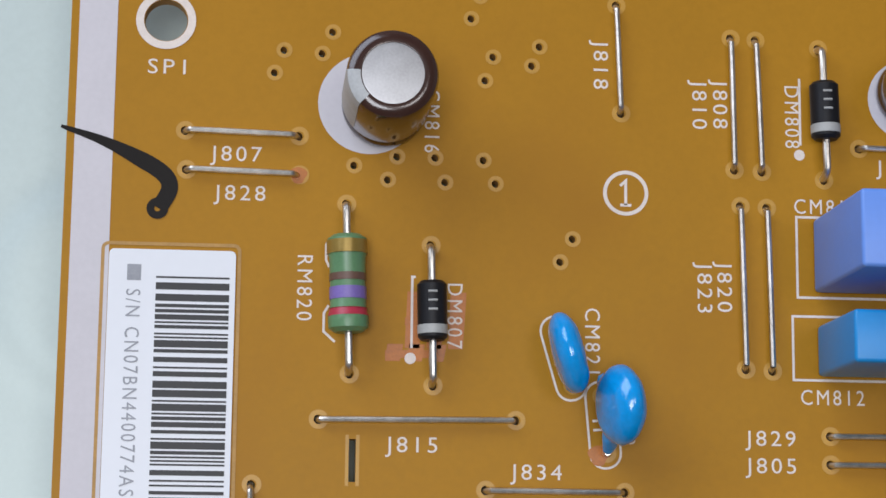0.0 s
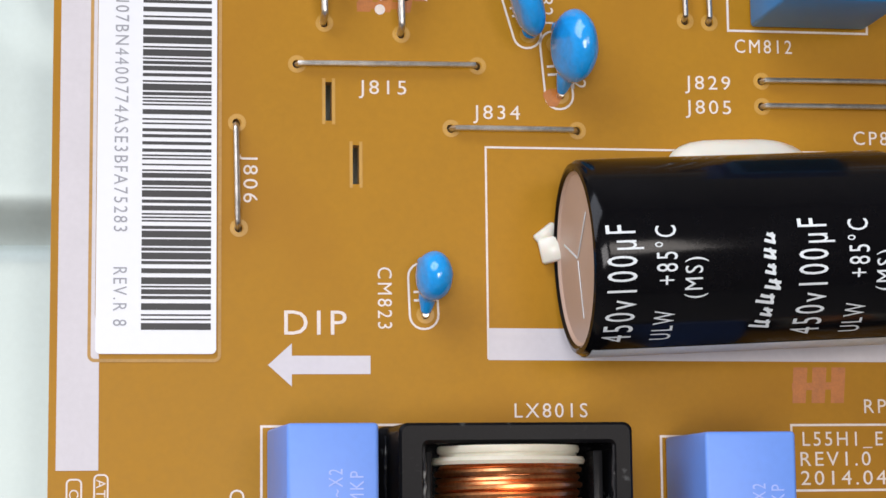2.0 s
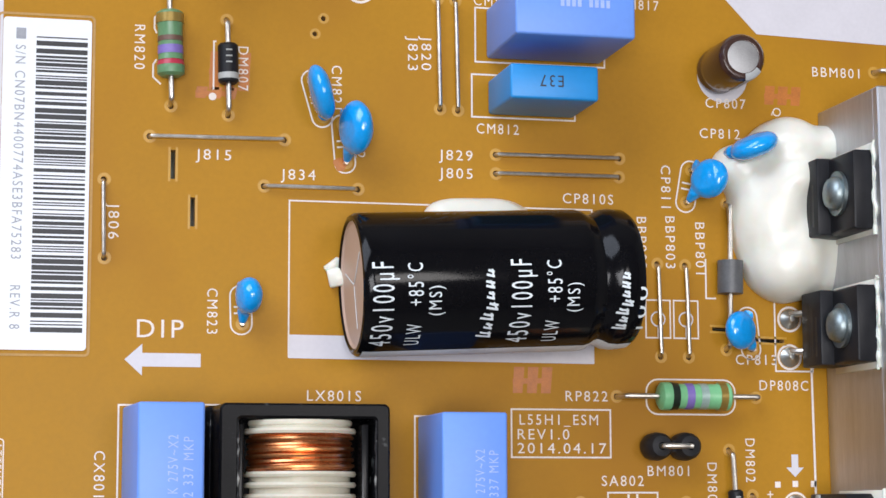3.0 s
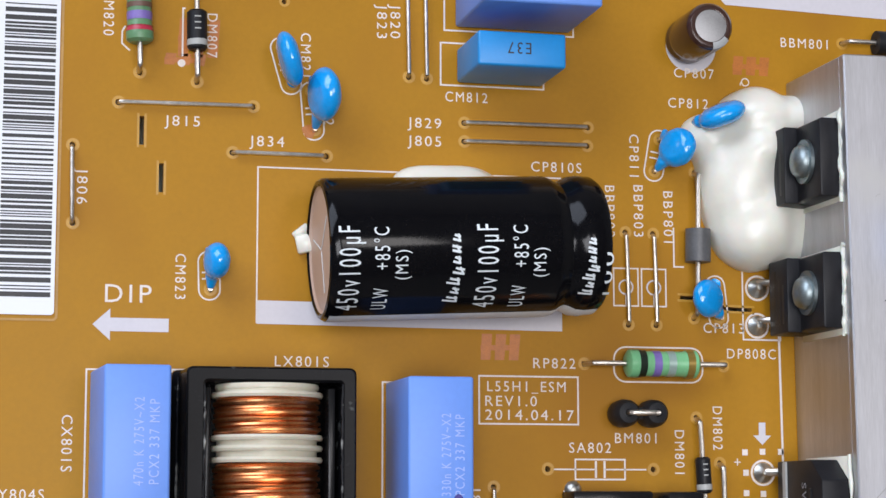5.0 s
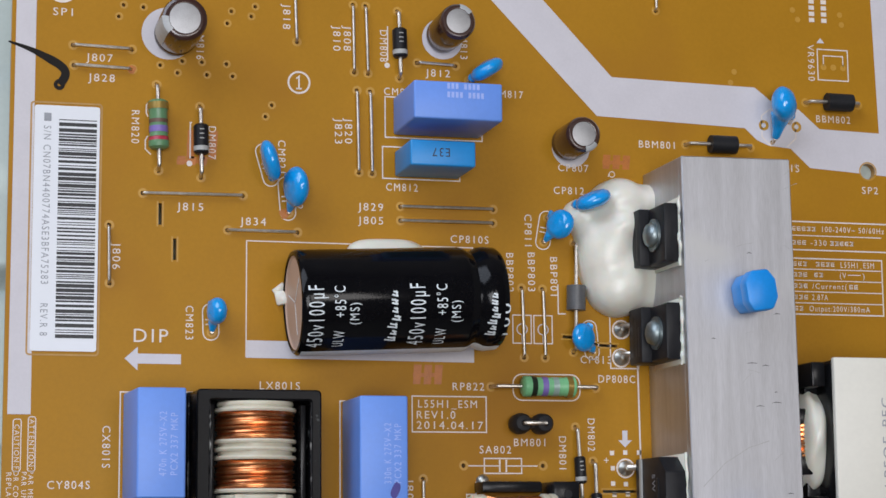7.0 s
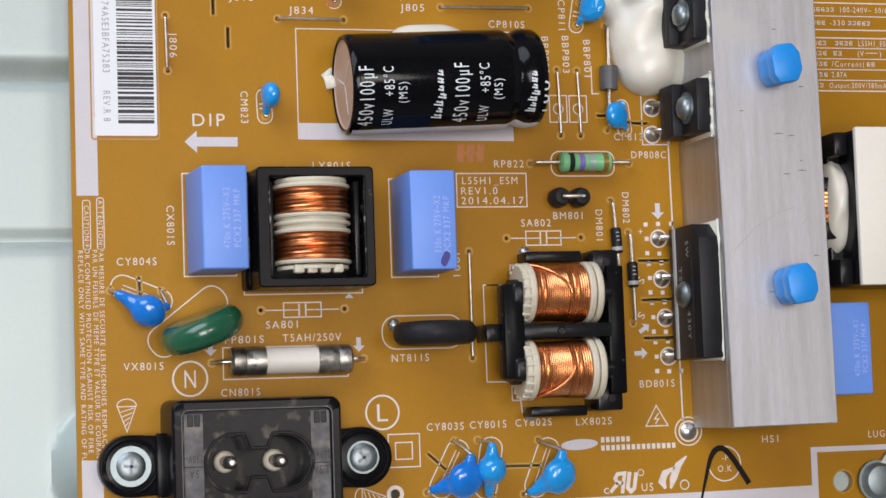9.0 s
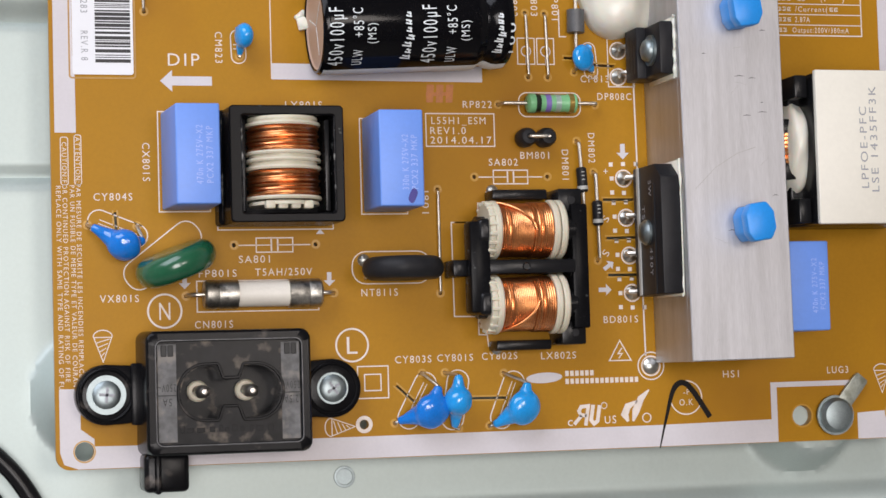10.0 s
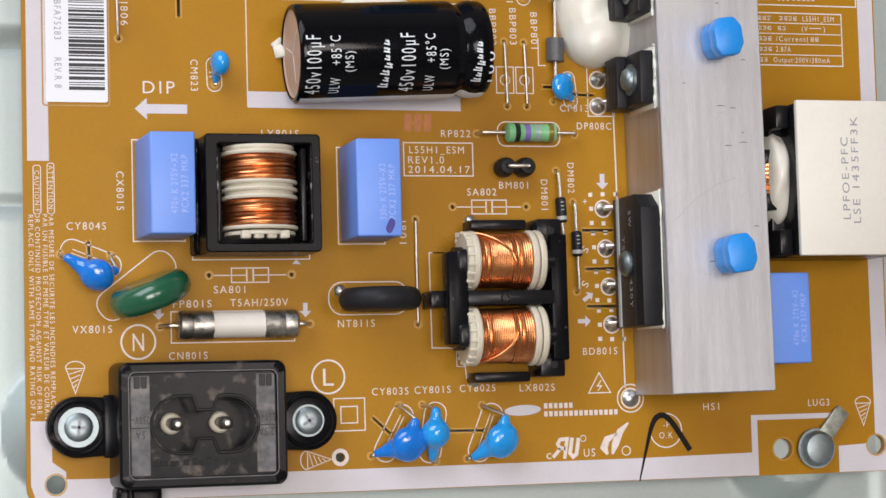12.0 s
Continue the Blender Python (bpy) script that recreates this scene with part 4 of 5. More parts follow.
MID = radians(-25.5)
for text, x, h, length, off in (("450v100\u00b5F", 2.3, 2.7, 11.6, 0.0), ("ULW", 6.3, 1.9, 3.6, -3.9), ("+85\u00b0C", 6.3, 1.9, 5.2, 3.0), ("(MS)", 8.7, 1.6, 3.7, 0.9),
                           ("450v100\u00b5F", 19.5, 2.7, 11.6, 0.0), ("ULW", 23.7, 1.9, 3.6, -3.9), ("+85\u00b0C", 23.7, 1.9, 5.2, 3.0), ("(MS)", 26.1, 1.6, 3.7, 0.9), ("100", 35.0, 1.4, 6.0, -1.0)):
    b = letters(text, length, h)
    moved(b, Matrix.Translation((off, 0, 0)))
    bmesh.ops.subdivide_edges(b, edges=[e for e in b.edges if e.calc_length() > 0.6], cuts=2)
    bmesh.ops.triangulate(b, faces=b.faces)
    part("silver_writing", on_can(b, x, MID, (CR if x < 31 else 8.75) + 0.06), SILVER_INK, big)
# the maker's script as plain slanted bars
for x, n in ((15.4, 9.6), (32.7, 8.0)):
    for k in range(7):
        u, tall = -n / 2 + n * (k + 0.5) / 7, (1.9, 1.1, 1.7, 1.5, 1.0, 1.1, 1.0)[k]
        low = -0.7 if k != 3 else -1.2
        for d in (-0.26, 0.26):
            bar = stroke([(u + d * n / 9 - 0.1, low), (u + d * n / 9 + 0.02, low + tall * 0.5), (u + d * n / 9 + 0.16, low + tall * (1 if d < 0 or k == 5 else 0.75))], 0.3, 0)
            part("silver_bar", on_can(bar, x, MID, (CR if x < 31 else 8.95) + 0.07), SILVER_INK, big)
        part("silver_bar", on_can(stroke([(u - 0.35 * n / 9, low + 0.15), (u + 0.5 * n / 9, low + 0.3 + 0.3 * (k % 2))], 0.28, 0), x, MID, (CR if x < 31 else 8.95) + 0.08), SILVER_INK, big)
polarity = bmesh.new()
cols = [[polarity.verts.new((x, (q + 0.04) * math.sin(radians(a)), (q + 0.04) * math.cos(radians(a)))) for q, x in prof[3:13]] for a in range(-128, -70, 4)]
for a, b in zip(cols, cols[1:]):
    for k in range(len(a) - 1):
        polarity.faces.new((a[k], b[k], b[k + 1], a[k + 1]))
bmesh.ops.recalc_face_normals(polarity, faces=polarity.faces)
part("polarity_stripe", polarity, SILVER_INK, big, "bluish grey polarity stripe")
glue = blob(24.8, 17.2, 0.4, 8.6, 3.9, 5.2, 4, 0.12, 3)
single("glue_bead", glue, GLUE, "white silicone bead holding the large capacitor", "glue", "white silicone glue", angle=60)
single("glue_bead", merge(turned(box(-1.1, -1.2, 0, 1.4, 1.2, 1.3, 0.2, 1), 0, -14, 12, 6.2, 10.2, 0.1), turned(box(-1.0, -0.5, 0, 1.3, 0.6, 0.9, 0.15, 1), 8, -10, 38, 5.5, 11.7, 0.1)), GLUE, "small torn scrap of white silicone beside the capacitor", "glue", "white silicone glue", angle=60)


# ---- box film capacitors ----
def film_cap(x0, y0, x1, y1, h, material, label, prints, turn, feet=True, draft=0.0):
    cx, cy = (x0 + x1) / 2, (y0 + y1) / 2
    ob = root("film_capacitor", cx, cy, 0, label, "capacitor", "box film capacitors")
    w, d = (x1 - x0) / 2, (y1 - y0) / 2
    case = box(-w, -d, 0.4, w, d, h, 0.35, 3)
    for v in case.verts:
        if v.co.x < 0:
            v.co.x += draft * v.co.z / h
    part("case", case, material, ob)
    part("potting", box(-w + 0.5, -d + 0.5, 0.05, w - 0.5, d - 0.5, 0.6, 0), material, ob)
    long = (0, 1) if d > w else (1, 0)
    for s in (-1, 1):
        q = s * (max(w, d) - 1.6)
        part("lead", tube([(long[0] * q, long[1] * q, -1.4), (long[0] * q, long[1] * q, 0.6)], 0.35, 8, 0), TIN, ob)
        if feet:
            part("foot", box(long[0] * q - 0.7, long[1] * q - 0.7, 0.0, long[0] * q + 0.7, long[1] * q + 0.7, 0.5, 0.1), material, ob)
    for text, dx, dy, wide, high, ink in prints:
        part("printed_text", turned(letters(text, wide, high), 0, 0, turn, dx, dy, h + 0.04), ink, ob)
    return ob


PERI = "periwinkle-blue plastic box film capacitor with pale printing on top"
film_cap(-20.75, -24.4, -12.1, -6.6, 14.4, FILM_BLUE, PERI, (("470n K 275V~X2", 0.6, -0.2, 10.4, 1.2, FILM_INK), ("PCX2 337 MKP", 2.4, -0.2, 10.0, 1.2, FILM_INK)), 90, draft=0.8)
b = film_cap(16.7, -25.0, 24.9, -7.5, 14.2, FILM_BLUE, "periwinkle-blue film capacitor with a dark blue ink spot", (("330n K 275V~X2", 0.6, -0.8, 10.0, 1.2, FILM_INK), ("PCX2 337 MKP", 2.3, -0.8, 9.8, 1.2, FILM_INK)), 90)
part("ink_spot", sheet([(1.9 + (0.75 + 0.15 * math.sin(2 * radians(a))) * math.cos(radians(a)) + 0.2 * math.sin(radians(a)), -6.9 + 1.35 * math.sin(radians(a))) for a in range(0, 360, 15)], 14.25), mat("blue_marker", (0.02, 0.012, 0.22), 0.4), b, "dark blue marker spot")
c = film_cap(26.0, 39.7, 41.7, 46.3, 15.3, FILM_BLUE, "periwinkle-blue film capacitor standing behind an azure one", (), 0)
for row in range(2):
    for k in range(9):
        if (k + row) % 5 != 4:
            part("print_bar", sheet([(-2.0 + 0.75 * k, 0.5 + 1.5 * row), (-1.5 + 0.75 * k, 0.5 + 1.5 * row), (-1.5 + 0.75 * k, 1.5 + 1.5 * row), (-2.0 + 0.75 * k, 1.5 + 1.5 * row)], 15.34), FILM_INK, c)
film_cap(26.2, 32.2, 37.8, 36.7, 11.9, FILM_CYAN, "azure-blue plastic box film capacitor with black printing", (("E37", -0.4, 0.1, 3.1, 1.5, INK),), 180)
film_cap(93.8, -49.2, 104.0, -32.2, 14.0, FILM_BLUE, PERI, (("470n K 275V~X2", 2.0, 0, 10.4, 1.1, FILM_INK), ("PCX2 337 MKP", 3.6, 0, 9.0, 1.1, FILM_INK)), 90)


# ---- line filter coil in its square frame ----
def winding(n, x0, x1, r, wire, seg=40, jitter=0.0):
    """Turns of wire round the x axis, as one long helix."""
    random.seed(int(n * 7 + r * 10))
    pts, steps = [], 28
    for k in range(n * steps + 1):
        a = 2 * math.pi * k / steps - math.pi / 2
        x = x0 + (x1 - x0) * k / (n * steps)
        rr = r + jitter * math.sin(k * 0.137) + jitter * 0.5 * math.sin(k * 0.71)
        pts.append((x, rr * math.cos(a), rr * math.sin(a)))
    return tube(pts, wire, 6, 0)


ob = root("line_filter_coil", 0.2, -17.2, 0, "copper-wound filter coil on a cream bobbin in a black frame", "coil")
W, H = 10.3, 10.3
bm = bmesh.new()
rims = [[bm.verts.new((x, y, z)) for x, y in pts] for pts, z in ((oblong(-W - 1.0, -H, W, H + 0.4, 0.8), 0.3), (oblong(-W - 0.9, -H, W + 0.2, H + 0.4, 0.8), 4.0), (oblong(-W - 0.2, -H, W + 0.3, H + 0.4, 0.8), 4.6), (oblong(-W + 0.1, -H, W + 0.3, H + 0.4, 0.8), 11.35), (oblong(-W + 0.35, -H + 0.25, W + 0.05, H + 0.15, 0.7), 11.6), (oblong(-W + 2.1, -H + 1.4, W - 1.2, H - 1.1, 0.6), 11.6),
                                                                (oblong(-W + 2.35, -H + 1.7, W - 1.4, H - 1.4, 0.5), 11.2), (oblong(-W + 2.45, -H + 1.8, W - 1.6, H - 1.5, 0.5), 2.0))]
for a, b in zip(rims, rims[1:]):
    for k in range(len(a)):
        bm.faces.new((a[k], a[(k + 1) % len(a)], b[(k + 1) % len(b)], b[k]))
bmesh.ops.recalc_face_normals(bm, faces=bm.faces)
part("frame", bm, GLINT_FLECKED, ob, "glossy black square frame")
for y0, y1 in ((-1.2, 0.2), (0.2, 1.5), (6.7, 7.7)):
    part("spool_waist", moved(along_x(rod(6.15, y0, y1, 0.1, 44)), pose(0.15, 0.7, 7.4, 0, 0, 90)), CREAM, ob)
# thin pale tubes laid on the edges as painted highlights
for x, y0, y1 in ((-W + 2.35, -H + 2.0, H - 1.6), (W - 1.4, -H + 2.0, H - 1.6), (-W - 0.2, -H + 0.8, H - 0.5)):
    random.seed(int(x * 10))
    high = 11.3 if x > -W else 4.6
    part("edge_highlight", tube([(x + random.uniform(-0.06, 0.06), y0 + (y1 - y0) * k / 24, high) for k in range(25)], [random.uniform(0.06, 0.2) for _ in range(25)], 8, 2), EDGE_GLINT, ob, "pale highlight painted along the frame edge")
part("base", box(-W + 0.3, -H + 0.3, 0.0, W - 0.3, H - 0.3, 2.2, 0.3), BLACK, ob)
part("inner_wall", box(-W + 2.5, -H + 2, 2, -W + 3.2, H - 2, 10.2, 0.2), BLACK, ob)
part("inner_wall", box(W - 3.0, -H + 2, 2, W - 2.1, H - 2, 10.2, 0.2), BLACK, ob)
part("inner_lining", box(-W + 2.6, -H + 1.9, 1.9, W - 2.2, H - 1.9, 2.6, 0.1), MATT_BLACK, ob)
lie = pose(0.15, 0.7, 7.4, 0, 0, 90)
for k, y in enumerate((-7.6, -6.6, -1.2, 0.2, 1.5, 6.7, 7.7)):
    part("flange", moved(along_x(lathe([(2.0, -0.32), (6.75 if k not in (0, 6) else 6.3, -0.32), (6.9 if k not in (0, 6) else 6.4, 0), (6.75 if k not in (0, 6) else 6.3, 0.32), (2.0, 0.32)], 44)), pose(0.15, y + 0.7, 7.4, 0, 0, 90)), CREAM, ob)
part("bobbin_core", moved(along_x(rod(4.0, -7.8, 7.8, 0.2, 36)), lie), CREAM, ob)
for k in range(4):
    part("bobbin_tooth", box(-4.2 + 2.3 * k, -8.0, 11.2, -2.4 + 2.3 * k, -6.5, 13.2, 0.35), CREAM, ob)
for y0, y1 in ((-6.2, -1.6), (1.9, 6.4)):
    part("winding", moved(winding(9, y0, y1, 6.0, 0.27, jitter=0.12), lie), COPPER, ob, "orange enamelled copper winding")
    part("winding", moved(winding(6, y0 + 0.15, y1 - 0.3, 6.3, 0.27, jitter=0.16), lie), COPPER, ob, "loose outer turns of copper wire")
    part("winding_body", moved(along_x(rod(5.9, y0, y1, 0.1, 40)), lie), COPPER, ob)

# ---- common-mode choke with two coils on a black core ----
ob = root("common_mode_choke", 45.0, -36.0, 0, "two copper coils with cream cheeks on a black ferrite core", "choke")
part("core_end", box(-10.9, -8.5, 6.4, -7.0, 8.5, 10.8, 0.5), GLINT_FLECKED, ob, "glossy black core end")
part("core_pad", box(-9.4, -8.9, 3.0, -5.2, -4.6, 11.2, 0.9, 3), BLACK, ob)
part("core_pad", box(-9.4, 4.6, 3.0, -5.2, 8.9, 11.2, 0.9, 3), BLACK, ob)
part("core_end", box(9.2, -11.6, 1.2, 12.4, 11.6, 9.6, 0.4), GLINT_FLECKED, ob)
part("core_bar", box(-7.5, -1.3, 4.0, 9.6, 1.3, 10.2, 0.35), BLACK, ob)
part("bar_dimple", lathe([(0, 10.22), (0.55, 10.22), (0.7, 10.35), (0.8, 10.2)], 16), BLACK, ob)
part("plug", box(-13.5, -1.6, 2.2, -10.7, 1.5, 8.0, 0.4), BLACK, ob)
for s in (-1, 1):
    part("base_block", box(-4.8, s * 14.1 - 1.3, 0, 6.0, s * 14.1 + 0.6, 5.5, 0.4), BLACK, ob)
    part("corner_block", box(7.2, s * 12.4 - 2.2, 0, 12.0, s * 12.4 + 2.2, 8.0, 0.4), BLACK, ob)
    part("corner_pin", turned(lathe([(0, 0), (0.7, 0), (0.7, 0.25), (0, 0.3)], 14), x=9.8, y=s * 12.4, z=8.0), MATT_BLACK, ob)
    part("solder_joint", turned(lathe([(1.2, 0), (0.9, 0.4), (0, 0.9)], 16), x=-3.2, y=s * 14.9, z=0.02), SOLDER, ob)
    m = pose(0, s * 6.9, 7.3, 0, 0, 0)
    for x, r in ((-6.7, 5.2), (-5.6, 5.5), (5.6, 5.6), (7.0, 5.6)):
        part("cheek", moved(along_x(lathe([(2.0, -0.6), (r - 0.25, -0.6), (r, -0.3), (r, 0.3), (r - 0.25, 0.6), (2.0, 0.6)], 44)), m @ Matrix.Translation((x, 0, 0))), CREAM, ob)
    for k in range(18):
        a = radians(20 * k)
        part("cheek_rib", moved(box(-7.5, 4.7, -0.35, -5.6, 5.4, 0.35, 0.15, 1), m @ pose(0, 0, 0, 20 * k, 0, 0)), CREAM, ob)
    part("winding_body", moved(along_x(rod(4.75, -5.0, 5.0, 0.1, 40)), m), COPPER, ob)
    part("winding", moved(winding(17, -4.7, 1.2, 4.8, 0.24), m), COPPER, ob, "neat orange copper winding")
    part("winding", moved(winding(9, 1.2, 4.9, 5.0, 0.24), m), COPPER, ob, "neat orange copper winding")
    part("cross_wire", moved(tube([(-7.4, 4.9 * s, 1.0), (-4.6, 4.85 * s, 2.0), (-1.7, 3.6 * s, 3.8), (0.6, 1.6 * s, 5.0), (1.5, -0.4 * s, 5.2)], 0.26, 8, 6), m), COPPER, ob, "copper wire crossing the winding")
    part("core_leg", moved(along_x(rod(2.6, -9, 10, 0.1, 24)), m), BLACK, ob)
ob = single("ferrite_plug", box(31.9, -37.6, 0.1, 33.0, -34.4, 6.0, 0.3), BLACK, "small glossy black block beside the choke core", "ferrite")

# ---- fuse ----
ob = root("fuse", -3.1, -39.9, 0, "white ceramic cartridge fuse with metal end caps and leads", "fuse")
part("tube", turned(along_x(rod(2.35, -9, 9, 0.1, 36)), z=3.1), CERAMIC, ob, "white ceramic tube")
for s in (-1, 1):
    part("end_cap", turned(along_x(lathe([(2.3, 4.6 * s), (2.62, 4.7 * s), (2.65, 8.0 * s), (2.55, 8.3 * s), (2.65, 8.6 * s), (2.6, 10.4 * s), (2.3, 10.8 * s), (0, 10.8 * s)], 36)), z=3.1), NICKEL, ob, "worn nickel-plated end cap")
    part("lead", tube([(s * 10.6, 0, 3.1), (s * 12.4, 0, 2.9), (s * 13.5, 0, 1.2), (s * 13.7, 0, -1.3)], 0.36, 10, 5), TIN, ob)
hole(-16.8, -40.0), hole(10.6, -39.9)

# ---- thermistor and varistor ----
def puck(r, thick, z, seed):
    """A coated disc standing on edge, with full round rims and a slightly lumpy skin."""
    k = thick / 2
    prof = [(0, -k), (r * 0.5, -k * 1.02), (r - k * 0.9, -k * 0.98)] + [(r - k * 0.9 + k * 0.9 * math.sin(radians(a)), -k * math.cos(radians(a))) for a in range(15, 166, 15)] + [(r - k * 0.9, k * 0.98), (r * 0.5, k * 1.02), (0, k)]
    bm = turned(lathe(prof, 56), 90, 0, 0, 0, 0, z)
    for v in bm.verts:
        v.co *= 1 + 0.012 * noise.noise(v.co * 0.35 + Vector((seed, 0, 0)))
    return bm


ob = root("thermistor", 22.0, -35.9, 0, "dull black disc thermistor standing on edge", "thermistor")
part("disc", puck(7.5, 4.2, 8.2, 5), MATT_BLACK, ob)
for s in (-1, 1):
    part("lead", tube([(s * 5.0, 0.6 * s, 2.2), (s * 5.2, 1.0 * s, 0.8), (s * 5.2, 1.6 * s, -1.2)], 0.42, 10, 4), TIN, ob)
printed("solder_joint", turned(lathe([(1.2, 0), (1.0, 0.3), (0.4, 0.6), (0, 0.7)], 18), x=16.5, y=-33.9), SOLDER)
ob = root("varistor", -19.7, -33.6, 0, "glossy dark green disc varistor leaning on its leads", "varistor", turn=21)
part("disc", moved(puck(7.4, 5.2, 0, 9), pose(0, -0.9, 7.5, 6, 0, 0)), GREEN_DISC, ob)
for s in (-1, 1):
    part("lead", tube([(s * 3.8, -0.4, 2.0), (s * 3.8, 0, -1.2)], 0.4, 10, 0), TIN, ob)
mm = pose(-20.6, -32.2, 0, 0, 0, 38)
line([(mm @ Vector((p[0], p[1], 0))).to_tuple()[:2] for p in oblong(-8.4, -2.9, 7.8, 2.6, 2.4)], 0.22, True)

# ---- mains inlet ----
def screw(ob, x, y, z, r=2.6, washer=3.4, turn=20.0, domed=0.9, cross=True):
    s = part("screw", turned(lathe([(r, 0), (r, domed * 0.45), (r * 0.82, domed * 0.85), (r * 0.45, domed), (0, domed)], 36), x=x, y=y, z=z), ZINC, ob, "zinc-plated screw head")
    if washer:
        part("washer", turned(lathe([(1.2, -0.02), (washer, -0.02), (washer, -0.5), (1.2, -0.5)], 40), x=x, y=y, z=z), ZINC, s, "zinc-plated washer")
    if cross:
        for k in range(2):
            part("drive_recess", turned(box(-r * 0.55, -0.27, domed - 0.12, r * 0.55, 0.27, domed + 0.04, 0.05, 1), 0, 0, turn + 90 * k, x, y, z), GREY_INK, s)
    return s


ob = root("mains_inlet", -11.0, -57.4, 0, "dusty black two-pin mains inlet screwed to the board", "mains inlet")
# moulding is the same plastic; its relief shading is put into a darker colour
MOULD = mat("near_black_marks", (0.003, 0.003, 0.003), 0.5, var=0.4, scale=500)
# lighter than the face: dust, and the panels' sheen put into the colour
PANEL = mat("dust_and_sheen_panel", (0.085, 0.086, 0.09), 0.3, spec=0.3, var=0.7, scale=140, bump=0.08, fine=6, dirt_or_glint=((0.17, 0.155, 0.14), 260, 0.52))
IW, IH, TOPZ = 14.7, 10.9, 12.3
outer, inner = oblong(-IW, -IH, IW, IH, 1.8), oblong(-IW + 1.7, -IH + 1.7, IW - 1.7, IH - 1.7, 1.2)
bm = bmesh.new()
rings = [[bm.verts.new((x, y, z)) for x, y in pts] for pts, z in ((oblong(-IW - 0.3, -IH - 0.3, IW + 0.3, IH + 0.3, 1.8), 0.0), (outer, TOPZ - 0.8), (oblong(-IW + 0.15, -IH + 0.15, IW - 0.15, IH - 0.15, 1.75), TOPZ - 0.3), (oblong(-IW + 0.5, -IH + 0.5, IW - 0.5, IH - 0.5, 1.7), TOPZ), (inner, TOPZ), (oblong(-IW + 1.95, -IH + 1.95, IW - 1.95, IH - 1.95, 1.1), TOPZ - 0.7))]
for a, b in zip(rings, rings[1:]):
    for k in range(len(a)):
        bm.faces.new((a[k], a[(k + 1) % len(a)], b[(k + 1) % len(b)], b[k]))
bmesh.ops.recalc_face_normals(bm, faces=bm.faces)
part("shell", bm, INLET, ob, "black shell with a raised rim")
# the rim's highlight, drawn as a thin paler tube
edge = oblong(-IW + 1.7, -IH + 1.7, IW - 1.7, IH - 1.7, 1.2)
part("edge_highlight", tube([(x, y, TOPZ - 0.02) for x, y in edge + edge[:1]], 0.1, 6, 0), mat("rim_highlight_grey", (0.10, 0.10, 0.105), 0.3, var=0.6, scale=250, bump=0.05), ob, "inner edge with a painted highlight")


def eight(r, d, deep):
    """The waisted outline of the socket: a long round-ended slot with a notch in either flank."""
    top = [(x / 4, r - deep * min(1.0, max(0.0, (2.1 - abs(x / 4)) / 0.8))) for x in range(int(4 * d), -int(4 * d) - 1, -1)]
    left = [(-d + r * math.cos(radians(a)), r * math.sin(radians(a))) for a in range(100, 261, 10)]
    return top + left + [(-x, -y) for x, y in top] + [(-x, -y) for x, y in left]


face = bmesh.new()
hole_pts = eight(4.6, 4.25, 2.3)
ring_in = [face.verts.new((x + 0.3, y, TOPZ - 0.7)) for x, y in hole_pts]
ring_out = [face.verts.new((x, y, TOPZ - 0.7)) for x, y in oblong(-IW + 1.95, -IH + 1.95, IW - 1.95, IH - 1.95, 1.1)]
loops = [face.edges.new((r[k], r[(k + 1) % len(r)])) for r in (ring_in, ring_out) for k in range(len(r))]
bmesh.ops.triangle_fill(face, use_beauty=True, edges=loops)
for f in face.faces:
    if f.normal.z < 0:
        f.normal_flip()
ring_low = [face.verts.new((x + 0.3, y, TOPZ - 7.0)) for x, y in hole_pts]
for k in range(len(ring_in)):
    j = (k + 1) % len(ring_in)
    face.faces.new((ring_in[k], ring_low[k], ring_low[j], ring_in[j]))
face.faces.new(ring_low)
bmesh.ops.recalc_face_normals(face, faces=face.faces)
part("socket_face", face, INLET_FACE, ob, "dusty socket face with a figure-eight recess", 30)
rim = [(x * 1.06 + 0.3, y * 1.08) for x, y in hole_pts]
part("socket_rim", tube([(x, y, TOPZ - 0.68) for x, y in rim] + [(rim[0][0], rim[0][1], TOPZ - 0.68)], 0.28, 6, 0), INLET, ob)
for x in (-4.4, 4.2):
    part("pin_collar", turned(lathe([(1.0, 5.2), (1.9, 5.2), (1.9, 6.6), (1.6, 6.9), (1.0, 6.9)], 24), x=x - 0.5, y=0.2), CREAM, ob, "cream insulating collar")
    part("pin", turned(lathe([(1.15, 5.0), (1.15, 11.6), (0.9, 12.4), (0.45, 12.9), (0, 13.0)], 24), x=x - 0.2, y=0.1), TIN, ob, "silvery contact pin")
for x0, x1 in ((-12.6, -9.3), (9.3, 12.6)):
    part("textured_panel", box(x0, -8.6, TOPZ - 0.9, x1, 8.6, TOPZ - 0.66, 0.05, 1), PANEL, ob, "dusty textured side panel with painted grey sheen")
for text, x, y, w in (("250V~", -11.0, 0.9, 3.2), ("5A", -11.0, -1.6, 1.6), ("2.5A", 11.0, -1.6, 2.6), ("250V~", 11.0, 0.9, 3.2)):
    part("moulded_text", turned(letters(text, w, 1.35), 0, 0, 180, x, y, TOPZ - 0.64), MOULD, ob)
for x in (-11.0, 11.0):
    part("moulded_line", box(x - 2.0, -0.5, TOPZ - 0.72, x + 2.0, -0.3, TOPZ - 0.6, 0), MOULD, ob)
random.seed(8)
x = -8.8
